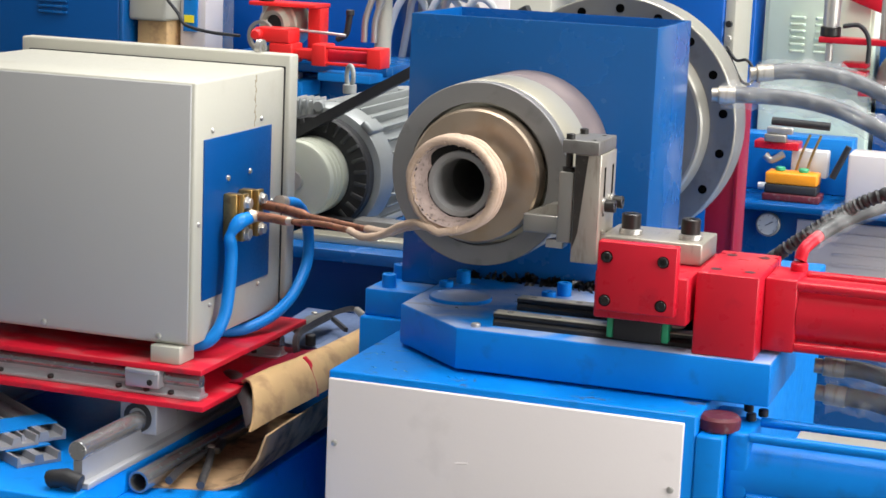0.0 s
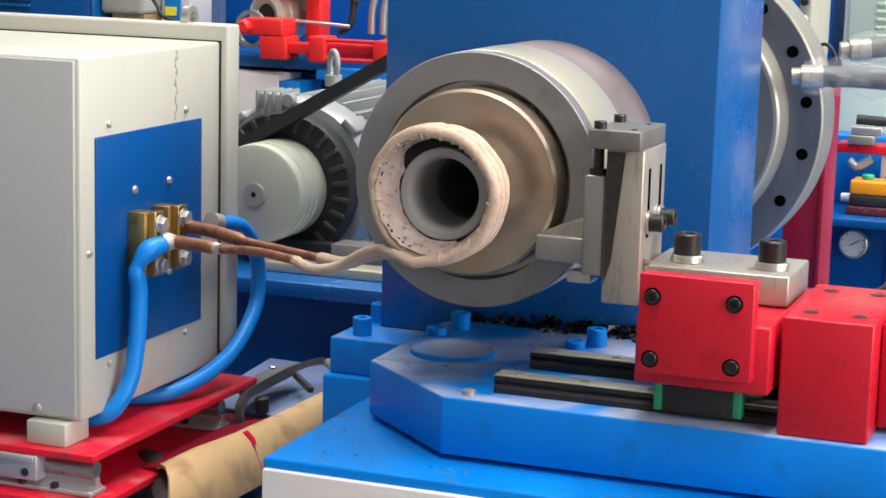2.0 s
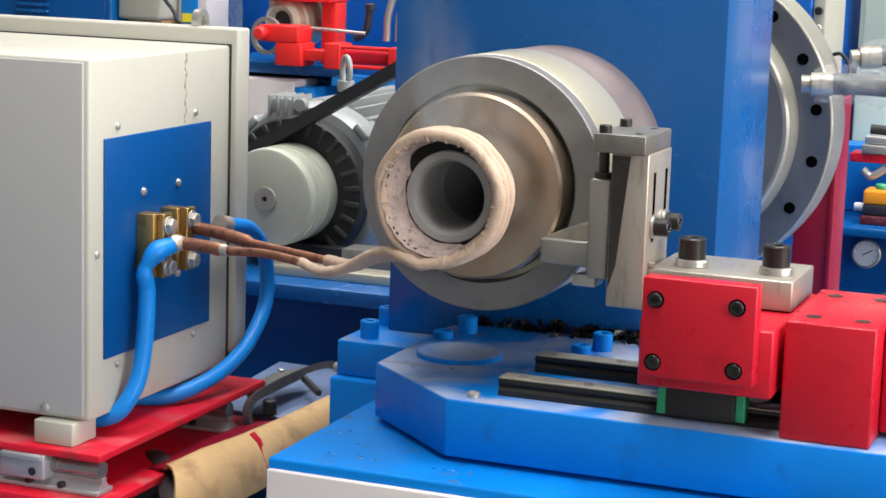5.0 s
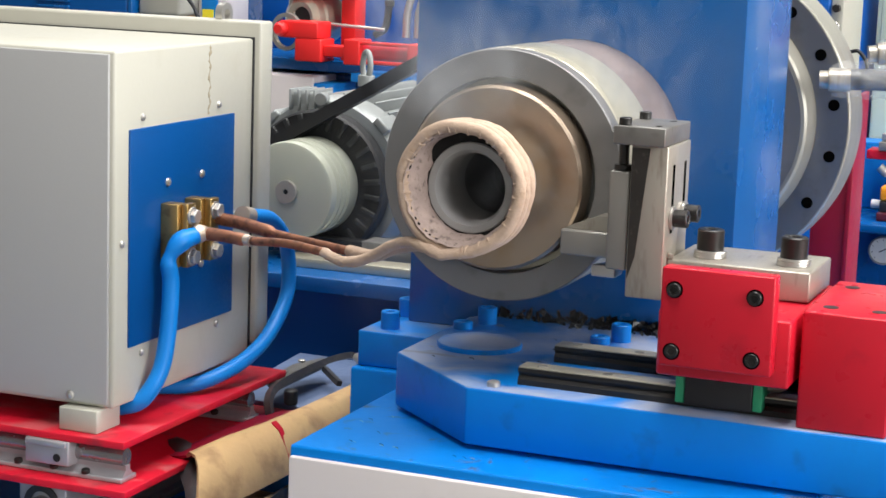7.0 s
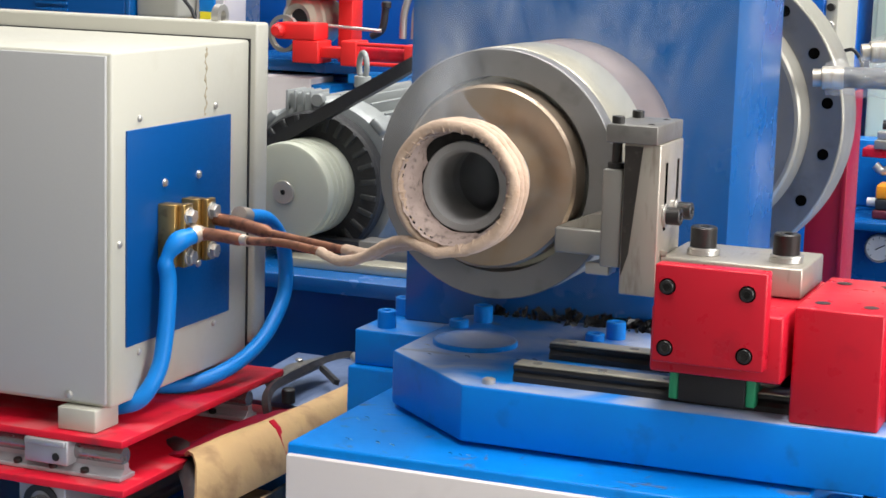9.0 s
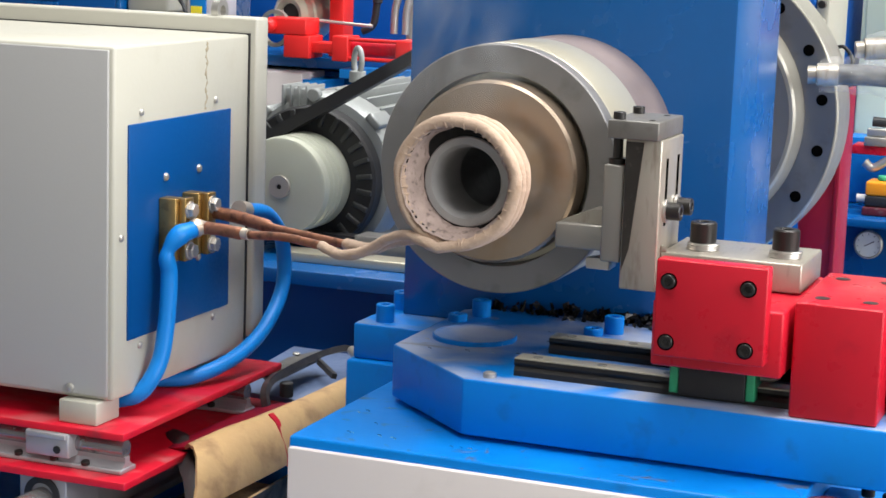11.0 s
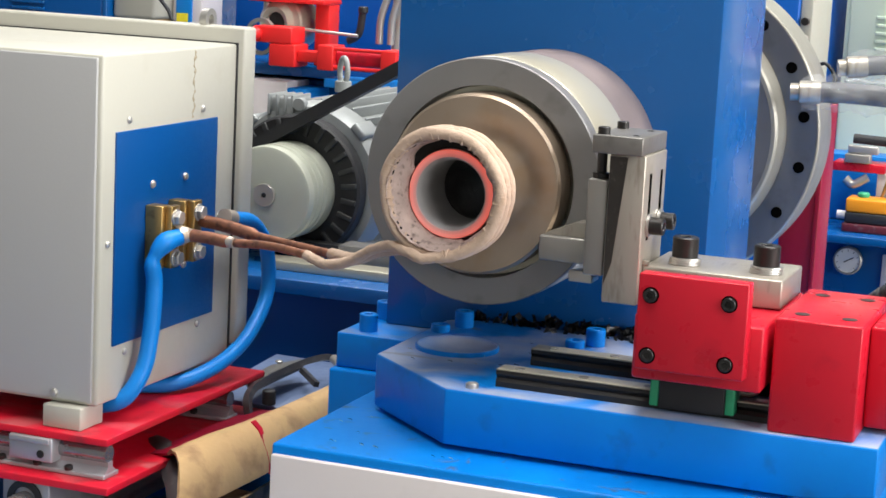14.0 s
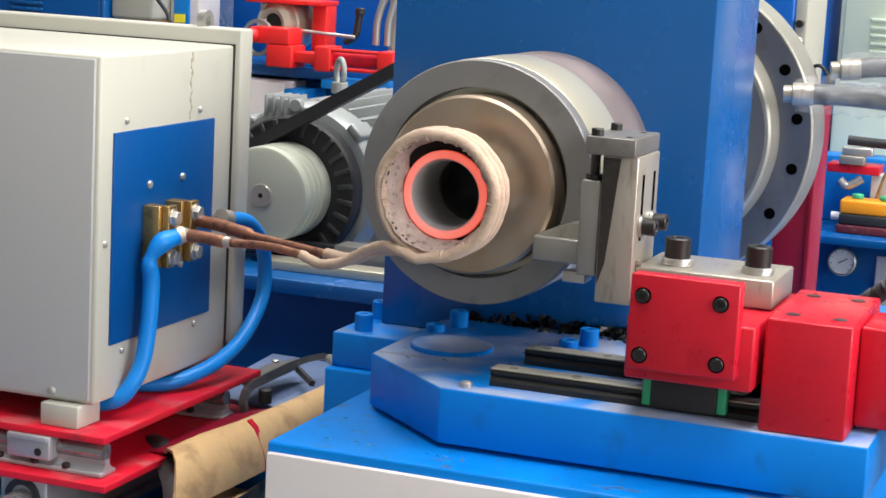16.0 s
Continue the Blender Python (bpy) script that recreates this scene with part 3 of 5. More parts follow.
def tool_post():
    t = thing("tool_post", (0.2, 0.11, 0.8835), "ground steel L-shaped tool post bolted on the red saddle", "tool post")
    foot = part("foot_plate", box(0.1547, 0.2805, 0.0715, 0.166, 0.8925, 0.9185, 0.0018), STEEL_WARM, t)
    for x in (0.185, 0.259):
        for k in range(3):
            part("washer", lathe([(0.0085, 0), (0.0142 + 0.0004 * (k % 2), 0), (0.0147, 0.0008), (0.0142, 0.0021), (0.0085, 0.0021)], (x + 0.0004 * k, 0.104, 0.9186 + 0.0022 * k), (0, 0, 1), 36), ZINC, foot, "zinc plated washer")
        socket_screw(foot, (x, 0.104, 0.9252), (0, 0, 1), 0.0118, 0.0185, BOLT)
    up = part("upright", box(0.1215, 0.1545, 0.060, 0.135, 0.8835, 1.0175, 0.0015), STEEL_WARM, t)
    part("fillet", prism([(0.1546, 0.0718), (0.1605, 0.0718), (0.1585, 0.074), (0.1546, 0.080)], 0.9187, 0.9235, 0.0004), STEEL_WARM, up)
    # dark oil streak, built as a thin wedge added on the front of the upright
    streak = bmesh.new()
    face = [(0.1222, 1.0150), (0.1385, 1.0150), (0.1290, 0.9200), (0.1228, 0.9000)]
    rows = [[streak.verts.new((x, y, z)) for x, z in face] for y in (0.0592, 0.0615)]
    streak.faces.new(rows[0])
    streak.faces.new(rows[1][::-1])
    for k in range(4):
        streak.faces.new((rows[0][k], rows[1][k], rows[1][(k + 1) % 4], rows[0][(k + 1) % 4]))
    bmesh.ops.recalc_face_normals(streak, faces=streak.faces[:])
    part("oil_streak", streak, OILY, t, "dark oily streak added as a wedge on the upright")
    for y in (0.0810, 0.1190):
        own = box(0.1541, 0.1549, y - 0.0034, y + 0.0034, 0.940, 1.000, 0.0003)
        part("adjusting_slot", own, VOID, up, "dark vertical adjusting slot")
        w = part("slot_washer", lathe([(0.0048, 0), (0.0105, 0), (0.0105, 0.0022), (0.0048, 0.0022)], (0.1549, y, 0.9535), (1, 0, 0), 30), ZINC, t)
        socket_screw(w, (0.1571, y, 0.9535), (1, 0, 0), 0.0078, 0.0125, BOLT)
    cap = part("top_cap", box(0.1075, 0.1535, 0.050, 0.134, 1.0178, 1.0340, 0.0012), STEEL_CAP, t)
    for x, y in ((0.1150, 0.0600), (0.1150, 0.1215)):
        socket_screw(cap, (x, y, 1.0340), (0, 0, 1), 0.0055, 0.0065, BOLT)
    for x, y in ((0.1430, 0.066), (0.1420, 0.118)):
        part("oil_hole", disc((x, y, 1.0340), (0, 0, 1), 0.0030, 0, 0.0003, 0.0001, 18), VOID, cap)
    part("setting_screw", sweep([(0.1110, 0.074, 0.993), (0.1110, 0.074, 1.0178)], 0.0045, 16), BOLT, cap)
    s = part("tool_slide", box(0.1020, 0.1205, 0.062, 0.116, 0.9060, 0.9930, 0.0018), STEEL, t)
    part("lock_nut", lathe([(0, 0), (0.008, 0), (0.008, 0.005), (0.0, 0.006)], (0.1110, 0.074, 0.993), (0, 0, 1), 20, False), BOLT, s)
    part("tool_arm", box(0.056, 0.1018, 0.073, 0.106, 0.9130, 0.9360, 0.002), STEEL, s)
    nose = bmesh.new()
    rows = [[nose.verts.new((x, y, z)) for x, z in ((0.058, 0.9362), (0.1016, 0.9362), (0.1016, 0.9500), (0.088, 0.9490), (0.062, 0.9385))] for y in (0.080, 0.104)]
    nose.faces.new(rows[0])
    nose.faces.new(rows[1][::-1])
    for k in range(5):
        nose.faces.new((rows[0][k], rows[1][k], rows[1][(k + 1) % 5], rows[0][(k + 1) % 5]))
    bmesh.ops.recalc_face_normals(nose, faces=nose.faces[:])
    part("tool_nose", nose, STEEL_WARM, s, "sloped ground tool insert")
    part("wedge", prism([(0.084, 0.08), (0.106, 0.08), (0.106, 0.104), (0.094, 0.104)], 0.8950, 0.9058, 0.001), ZINC, s)
    return t


def upper_cylinder():
    t = thing("slide_cylinder", (0.33, 0.085, 0.8), "red painted hydraulic slide cylinder on the bed", "cylinder", "hydraulic cylinders")
    b = part("mount_block", box(0.2885, 0.3620, 0.006, 0.164, 0.8004, 0.8985, 0.0022), RED, t)
    for x in (0.306, 0.346):
        for y in (0.035, 0.135):
            part("bolt_hole", lathe([(0, 0.0002), (0.0062, 0.0002), (0.0066, 0.0008), (0.0052, 0.001), (0, 0.0005)], (x, y, 0.8980), (0, 0, 1), 24, False), BOLT, b, "dark bolt hole")
    part("flange", box(0.3623, 0.4010, 0.046, 0.128, 0.8050, 0.8925, 0.003), RED, t)
    part("port_boss", lathe([(0, 0), (0.0105, 0), (0.0105, 0.008), (0.009, 0.010), (0, 0.010)], (0.392, 0.11, 0.8926), (0, 0, 1), 24, False), RED_WORN, t)
    part("barrel", lathe([(0, 0), (0.0410, 0), (0.0410, 0.75), (0, 0.75)], (0.4012, 0.087, 0.8480), (1, 0, 0), 56, False), RED, t)
    for y in (0.0525, 0.1215):
        for z in (0.8125, 0.8850):
            part("tie_rod", sweep([(0.401, y, z), (1.15, y, z)], 0.0065, 14), RED, t)
    part("rod", lathe([(0, 0), (0.010, 0), (0.010, 0.02), (0, 0.02)], (0.279, 0.085, 0.845), (1, 0, 0), 24, False), ZINC, t)
    return t


def headstock():
    t = thing("headstock", (AX, 0.43, 0.744), "blue painted box shaped spindle head", "spindle head")
    part("foot_flange", prism([(-0.215, 0.245), (-0.111, 0.245), (-0.111, 0.3115), (0.20, 0.3115), (0.20, 0.60), (-0.215, 0.60)], 0.7442, 0.7815, 0.002), BLUE_GLARE_DUSTY, t)
    shell = box(-0.187, 0.1575, 0.312, 0.520, 0.7818, 1.1565, 0)
    shell.faces.ensure_lookup_table()
    lid = max(shell.faces, key=lambda f: f.calc_center_median().z)
    outer = list(shell.edges)
    bmesh.ops.inset_individual(shell, faces=[lid], thickness=0.006)
    bmesh.ops.inset_individual(shell, faces=[lid], thickness=0.001, depth=-0.014)
    bmesh.ops.bevel(shell, geom=[e for e in outer if e.is_valid], offset=0.0018, segments=2, profile=0.6, affect="EDGES")
    part("housing", smooth(shell, 35), BLUE_DARKENED, t)
    for x, y, h in ((-0.1892, 0.2686, 0.0185), (-0.1985, 0.338, 0.0195)):
        socket_screw(t, (x, y, 0.7815), (0, 0, 1), 0.0098, h, BLUE_WORN_LIT)
    part("lower_bracket", box(-0.219, -0.1385, 0.236, 0.40, 0.55, 0.7438, 0.003), BLUE_WORN_LIT, t)
    return t


def chuck():
    t = thing("chuck", (AX, 0.2, AZ), "large turned steel chuck with heat tinted hub", "chuck")
    part("face_ring", lathe([(0.0905, 0.0), (0.1150, 0.0), (0.1160, 0.0012), (0.1160, 0.020), (0.0895, 0.020)], (AX, 0.105, AZ), n=110), STEEL_FACE, t, "dark grey turned face")
    part("drum", lathe([(0.035, 0.0), (0.1160, 0.0), (0.1165, 0.001), (0.1165, 0.088), (0.035, 0.088)], (AX, 0.1252, AZ), n=110), STEEL_BRIGHT, t, "bright turned steel drum")
    part("rear_collar", lathe([(0.035, 0), (0.1145, 0), (0.1145, 0.052), (0.1158, 0.056), (0.1158, 0.0980), (0.035, 0.0980)], (AX, 0.2134, AZ), n=110), STEEL_PINK, t, "steel collar with pinkish film")
    part("hub", lathe([(0.034, 0.0), (0.070, 0.0), (0.0815, 0.0008), (0.0842, 0.0035), (0.0845, 0.030), (0.034, 0.030)], (AX, 0.0835, AZ), n=110), HEAT, t, "brown heat tinted steel hub")
    return t


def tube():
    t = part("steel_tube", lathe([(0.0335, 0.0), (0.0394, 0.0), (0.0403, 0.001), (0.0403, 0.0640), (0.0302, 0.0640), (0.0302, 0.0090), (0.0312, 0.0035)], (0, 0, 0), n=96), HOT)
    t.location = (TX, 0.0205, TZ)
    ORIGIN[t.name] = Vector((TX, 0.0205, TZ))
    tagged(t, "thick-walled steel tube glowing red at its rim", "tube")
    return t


def bore_plug():
    t = thing("spindle_mandrel", (TX, 0.30, TZ), "dark steel spindle bore deep behind the tube", "spindle bore")
    part("end_face", lathe([(0, 0.0), (0.0310, 0.0), (0.0315, 0.002), (0.0315, 0.02), (0, 0.02)], (TX, 0.285, TZ), n=48, closed=False), STEEL_DARK, t)
    part("liner", lathe([(0.0304, 0.0), (0.0330, 0.0), (0.0330, 0.222), (0.0304, 0.222)], (TX, 0.0885, TZ), n=64), STEEL_CAP, t)
    return t


def rear_flange():
    t = thing("rear_flange", (AX, 0.7, AZ), "large drilled steel flange disc behind the head", "flange")
    part("disc", lathe([(0.03, 0.0), (0.1965, 0.0), (0.1985, 0.002), (0.1985, 0.082), (0.03, 0.082)], (AX, 0.778, AZ), n=120), FLANGE, t)
    part("disc_face", lathe([(0.158, 0.0), (0.1955, 0.0), (0.1955, 0.002), (0.158, 0.002)], (AX, 0.7755, AZ), n=120), FLANGE_FACE, t, "dark machined bolt face")
    part("boss", lathe([(0.03, 0.0), (0.150, 0.0), (0.153, 0.003), (0.158, 0.0345), (0.03, 0.0345)], (AX, 0.742, AZ), n=110), FLANGE, t)
    part("boss_face", lathe([(0.03, 0.0), (0.1460, 0.0), (0.1460, 0.0015), (0.03, 0.0015)], (AX, 0.7402, AZ), n=90), FLANGE_FACE, t)
    part("spindle", lathe([(0, 0), (0.09, 0), (0.09, 0.22), (0, 0.22)], (AX, 0.5205, AZ), n=60, closed=False), STEEL_FACE, t)
    for k in range(18):
        g = radians(8.5 + 20 * k)
        part("bolt_hole", lathe([(0, 0.0), (0.0064, 0.0), (0.0070, 0.0006), (0.0070, 0.0012), (0.0056, 0.0015), (0, 0.0008)], (AX + 0.1795 * math.cos(g), 0.7757, AZ + 0.1795 * math.sin(g)), (0, -1, 0), 22, False), VOID, t)
    return t


machine_base()
lower_cylinder()
slide_bed()
for y in (0.0445, 0.1445):
    guide_rail(y)
    guide_block(y)
saddle()
tool_post()
upper_cylinder()
headstock()
chuck()
TUBE = tube()
bore_plug()
rear_flange()


def swarf():
    rnd = random.Random(4)
    own = bmesh.new()
    for k in range(380):
        x = rnd.choice((rnd.uniform(-0.10, 0.17), rnd.uniform(-0.03, 0.16), rnd.gauss(0.06, 0.03)))
        y = 0.3105 - abs(rnd.gauss(0, 0.008))
        z = 0.8004 + rnd.uniform(0, 0.010) * max(0.0, 1 - (0.3105 - y) / 0.014)
        s = rnd.uniform(0.0012, 0.0042)
        m = Matrix.LocRotScale((x, y, z), Euler((rnd.uniform(0, 6), rnd.uniform(0, 6), rnd.uniform(0, 6))), (s * rnd.uniform(0.8, 2.2), s, s * 0.3))
        v = [own.verts.new(m @ Vector(c)) for c in ((-1, -1, 0), (1, -0.7, 0.4), (0.6, 1, -0.3), (-0.8, 0.8, 0.5), (0.2, 0, 0.7))]
        for a, b in ((0, 1), (1, 2), (2, 3), (3, 0)):
            own.faces.new((v[a], v[b], v[4]))
        own.faces.new(v[3::-1])
    return tagged(part("swarf", own, CHIP), "black oily metal chips lying before the head", "swarf", kind="stuff")


swarf()


def loose_chips():
    """Bright and dark turnings strewn over the slide bed and the base."""
    rnd = random.Random(8)
    for name, mat, count, label in (("bright_turnings", ZINC, 12, "small bright metal turnings on the blue paint"), ("dark_turnings", CHIP, 14, "small dark metal turnings on the blue paint")):
        own = bmesh.new()
        for k in range(count):
            if k % 2:
                x, y, z = rnd.uniform(-0.10, 0.03), rnd.uniform(0.09, 0.235), 0.8003
            else:
                x, y, z = rnd.uniform(-0.125, 0.02), rnd.uniform(-0.05, 0.09), 0.7443
                if y > -0.09 - x - 0.0 and x > -0.11 and y > -0.005 - 0.9 * x - 0.01:
                    y = -0.03
            s = rnd.uniform(0.0005, 0.0011)
            curl = [(x + s * 2 * math.cos(a * 1.1), y + s * 2 * math.sin(a * 1.1), z + 0.0006 + 0.0004 * a) for a in range(4)]
            sweep(curl, s * 0.33, 5, True, None, own)
        tagged(part(name, own, mat), label, "swarf", kind="stuff")


loose_chips()


# ---- induction heater ----
def heater():
    x1, x0, y0, y1, z0, z1 = -0.351, -0.750, -0.0145, 0.262, 0.7365, 1.074
    t = thing("induction_heater", (-0.55, 0.12, 0.712), "cream and grey sheet steel induction heater cabinet", "heater")
    part("cabinet", box(x0, x1, y0 + 0.004, y1, z0, z1, 0.003), WHITE, t, "cream painted sheet steel cabinet")
    f = part("front_cover", box(x0 + 0.004, x1 - 0.0045, y0, y0 + 0.0038, z0 + 0.004, z1 - 0.003, 0.0012), GREY_FRONT, t, "plain grey front cover")
    for x in (-0.3955, -0.5628, -0.735):
        dome_screw(f, (x, y0, 0.7465), (0, -1, 0))
    b = part("rear_frame", box(x0 - 0.016, x1 + 0.0085, 0.2622, 0.290, 0.748, 1.0915, 0.003), WHITE, t)
    part("joint", box(x0 - 0.002, x1 + 0.0012, 0.2600, 0.2632, z0 + 0.002, z1 + 0.0012, 0.0), BLACK, t, "dark joint line")
    part("lifting_ring", lathe([(0.006, -0.004), (0.0125, -0.004), (0.0125, 0.004), (0.006, 0.004)], (-0.395, 0.277, 1.0965), (1, 0, 0), 28), ZINC, b)
    p = part("terminal_panel", box(x1 - 0.001, x1 + 0.0022, 0.014, 0.2185, 0.7915, 0.9995, 0.0006), BLUE_DARK, t, "dark blue terminal panel")
    for y, z in ((0.0385, 1.0095), (0.1875, 1.0105), (0.0385, 0.7825), (0.1875, 0.7835), (0.0025, 0.893), (0.2285, 0.893)):
        dome_screw(t, (x1, y, z), (1, 0, 0), 0.0036)
    for y, z in ((0.083, 0.943), (0.150, 0.944), (0.083, 0.852), (0.150, 0.853)):
        dome_screw(p, (x1 + 0.0022, y, z), (1, 0, 0), 0.0042)
    for y in (0.078, 0.124):
        bar = part("terminal_bar", box(x1 + 0.0024, x1 + 0.0215, y - 0.0085, y + 0.0085, 0.862, 0.924, 0.0012), BRASS, p, "tarnished brass terminal bar")
        part("clamp_plate", box(x1 + 0.0217, x1 + 0.0290, y - 0.0025, y + 0.0145, 0.862, 0.924, 0.0012), BRASS, bar, "tarnished brass clamp plate")
        for z in (0.912, 0.872):
            hex_bolt(bar, (x1 + 0.029, y + 0.006, z), (1, 0, 0), 0.0075, 0.007)
    for x, y in ((-0.403, -0.023), (-0.752, -0.023), (-0.403, 0.222), (-0.752, 0.222)):
        part("foot", box(x, x + 0.042, y, y + 0.042, 0.7137, 0.7362, 0.0015), WHITE, t)
    # oil run below the top edge
    rnd = random.Random(9)
    bead = [Vector((x1, 0.168 + 0.0018 * math.sin(k * 0.8) + rnd.uniform(-0.0010, 0.0010), 1.071 - 0.0022 * k)) for k in range(32)]
    widths = [rnd.uniform(0.0008, 0.0026) * (1.0 if k % 6 else 0.4) for k in range(32)]
    run = sweep(bead, lambda s: widths[min(31, int(s * 31))], 10)
    for v in run.verts:
        v.co.x = x1 + (v.co.x - x1) * 0.35
    part("sealant_run", run, SEAL, t, "brownish dried sealant run")
    return t


heater()


def coil():
    t = thing("induction_coil", (AX, 0.0, AZ - 0.06), "pinkish fibre-wrapped copper induction coil", "coil")
    R, r, cx, cz, yf = 0.0548, 0.0054, AX + 0.0004, AZ - 0.0004, -0.0020
    turns, n = 3.0, 180
    lead_a = spline([(-0.165, 0.05, 0.8965), (-0.14, 0.042, 0.8915), (-0.113, 0.034, 0.8985), (-0.085, 0.022, 0.9145), (-0.062, 0.010, 0.9215), (-0.044, 0.001, 0.9195), (-0.027, -0.003, 0.9150)], 9)

    def place(s):
        g = radians(-92) + s * turns * math.tau
        rr = R + 0.0008 * math.sin(3 * g + 1) + 0.0005 * math.sin(7 * g) + 0.0008 * math.sin(math.pi * s)
        return Vector((cx + rr * math.cos(g), yf + 0.0375 * (0.55 * s + 0.45 * s * s), cz + rr * math.sin(g)))

    own = sweep(lead_a + [place(k / n) for k in range(n + 1)], lambda s: r * (0.92 if s < 0.25 else 1.0), 16, True, 0.10)
    for v in own.verts:
        v.co += Vector((0.0006, 0.0004, 0.0006)) * noise.noise(v.co * 190)
    part("winding", own, WRAP, t)
    lead_b = spline([(-0.150, 0.075, 0.8955), (-0.120, 0.062, 0.896), (-0.090, 0.052, 0.908), (-0.055, 0.044, 0.916), (-0.020, 0.038, 0.9190)], 9)
    part("return_lead", sweep(lead_b, 0.0060, 14, True, 0.10), WRAP, t)
    part("copper_lead", sweep(spline([(-0.326, 0.090, 0.8955), (-0.29, 0.086, 0.8955), (-0.257, 0.080, 0.8945), (-0.210, 0.066, 0.898), (-0.163, 0.050, 0.8965)], 9), lambda s: 0.0062 if s < 0.45 else 0.0042, 14, True, 0.05), COPPER, t, "oxidised copper lead tube")
    part("copper_lead", sweep(spline([(-0.322, 0.136, 0.903), (-0.29, 0.130, 0.901), (-0.243, 0.112, 0.8975), (-0.19, 0.092, 0.896), (-0.148, 0.074, 0.8955)], 9), lambda s: 0.0066 if s < 0.45 else 0.0042, 14, True, 0.05), COPPER, t, "oxidised copper lead tube")
    part("solder_joint", sweep(spline([(-0.331, 0.084, 0.897), (-0.321, 0.088, 0.8965), (-0.306, 0.088, 0.8955)], 8), lambda s: 0.0078 - 0.001 * s, 14, True, 0.2), SOLDER, t, "lumpy silver solder joint")
    part("solder_joint", sweep(spline([(-0.262, 0.081, 0.8947), (-0.254, 0.079, 0.8945)], 8), 0.0056, 14, True, 0.2), SOLDER, t, "lumpy silver solder joint")
    # binding thread looped round the front turn, with dark gap marks behind it
    rnd = random.Random(2)
    thread = bmesh.new()
    for k in range(34):
        s = (k + 0.5 + rnd.uniform(-0.3, 0.3)) / 34 / turns
        c, d = place(s), (place(s + 0.004) - place(s - 0.004)).normalized()
        out = (c - Vector((cx, c.y, cz))).normalized()
        side = d.cross(out)
        thick = rnd.uniform(0.0009, 0.0017)
        lean = rnd.uniform(-0.35, 0.35)
        loop = [c + (r - 0.0003) * (out * math.cos(a) + side * math.sin(a)) + d * lean * r * math.sin(a) for a in (radians(90 + 20 * q) for q in range(10))]
        sweep(loop, lambda s: 0.0002 + thick * math.sin(math.pi * min(1.0, max(0.0, s))), 6, False, 0.2, thread)
    part("stitching", thread, WRAP, t)
    gaps = bmesh.new()
    for k in range(16):
        g = radians(128 + 150 * k / 16 + rnd.uniform(-4, 4))
        rr = R - 0.0046
        q = Vector((cx + rr * math.cos(g), yf + 0.0058 + rnd.uniform(-0.001, 0.0012), cz + rr * math.sin(g)))
        m = Matrix.Translation(q) @ Matrix.Rotation(-g, 4, "Y") @ Matrix.Diagonal((0.0009, rnd.uniform(0.0009, 0.0016), rnd.uniform(0.0008, 0.0034), 1))
        bmesh.ops.create_icosphere(gaps, subdivisions=2, radius=1, matrix=m)
    part("gap_mark", smooth(gaps, 80), CHIP, t, "dark gap in the wrap")
    # torn wrap on the outer side of the turns
    own = bmesh.new()
    for k in range(8):
        g = radians(16 - 5.0 * k + rnd.uniform(-1, 1))
        q = Vector((cx + (R + 0.0040) * math.cos(g), yf + 0.0088 + 0.0005 * k, cz + (R + 0.0040) * math.sin(g)))
        m = Matrix.Translation(q) @ Matrix.Rotation(-g, 4, "Y") @ Matrix.Diagonal((0.0012, rnd.uniform(0.001, 0.0022), rnd.uniform(0.0014, 0.003), 1))
        bmesh.ops.create_icosphere(own, subdivisions=2, radius=1, matrix=m)
    part("worn_patch", smooth(own, 80), CARD_DARK, t, "brown worn patch")
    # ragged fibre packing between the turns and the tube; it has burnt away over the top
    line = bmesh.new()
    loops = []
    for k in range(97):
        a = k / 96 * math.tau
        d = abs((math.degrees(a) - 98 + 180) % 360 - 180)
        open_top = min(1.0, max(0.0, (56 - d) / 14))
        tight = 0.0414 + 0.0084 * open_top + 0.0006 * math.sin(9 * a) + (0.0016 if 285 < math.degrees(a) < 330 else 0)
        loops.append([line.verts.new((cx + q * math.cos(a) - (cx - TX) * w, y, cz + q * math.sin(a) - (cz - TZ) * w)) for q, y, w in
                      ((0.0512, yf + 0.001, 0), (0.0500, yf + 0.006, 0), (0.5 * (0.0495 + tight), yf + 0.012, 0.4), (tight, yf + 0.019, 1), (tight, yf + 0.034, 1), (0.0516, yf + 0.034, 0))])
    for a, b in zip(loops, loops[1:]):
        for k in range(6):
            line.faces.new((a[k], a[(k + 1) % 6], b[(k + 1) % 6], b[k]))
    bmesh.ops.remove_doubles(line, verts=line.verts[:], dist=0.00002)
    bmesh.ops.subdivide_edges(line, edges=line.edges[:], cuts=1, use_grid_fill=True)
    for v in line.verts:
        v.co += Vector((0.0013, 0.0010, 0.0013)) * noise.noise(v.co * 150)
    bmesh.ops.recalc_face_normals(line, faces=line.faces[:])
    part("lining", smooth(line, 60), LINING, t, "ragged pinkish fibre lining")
    # black ring deep in the gap round the tube: burnt packing and painted shade
    gap_ring = bmesh.new()
    lathe([(0.0406, 0.0), (0.0508, 0.0), (0.0508, 0.012), (0.0406, 0.012)], (TX, 0.0265, TZ), n=80, bm=gap_ring)
    for v in gap_ring.verts:
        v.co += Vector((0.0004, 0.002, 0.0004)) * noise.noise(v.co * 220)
    part("char_shade_ring", gap_ring, CHAR_SHADE, t, "black ring of charred fibre and painted gap shade")
    return t


coil()


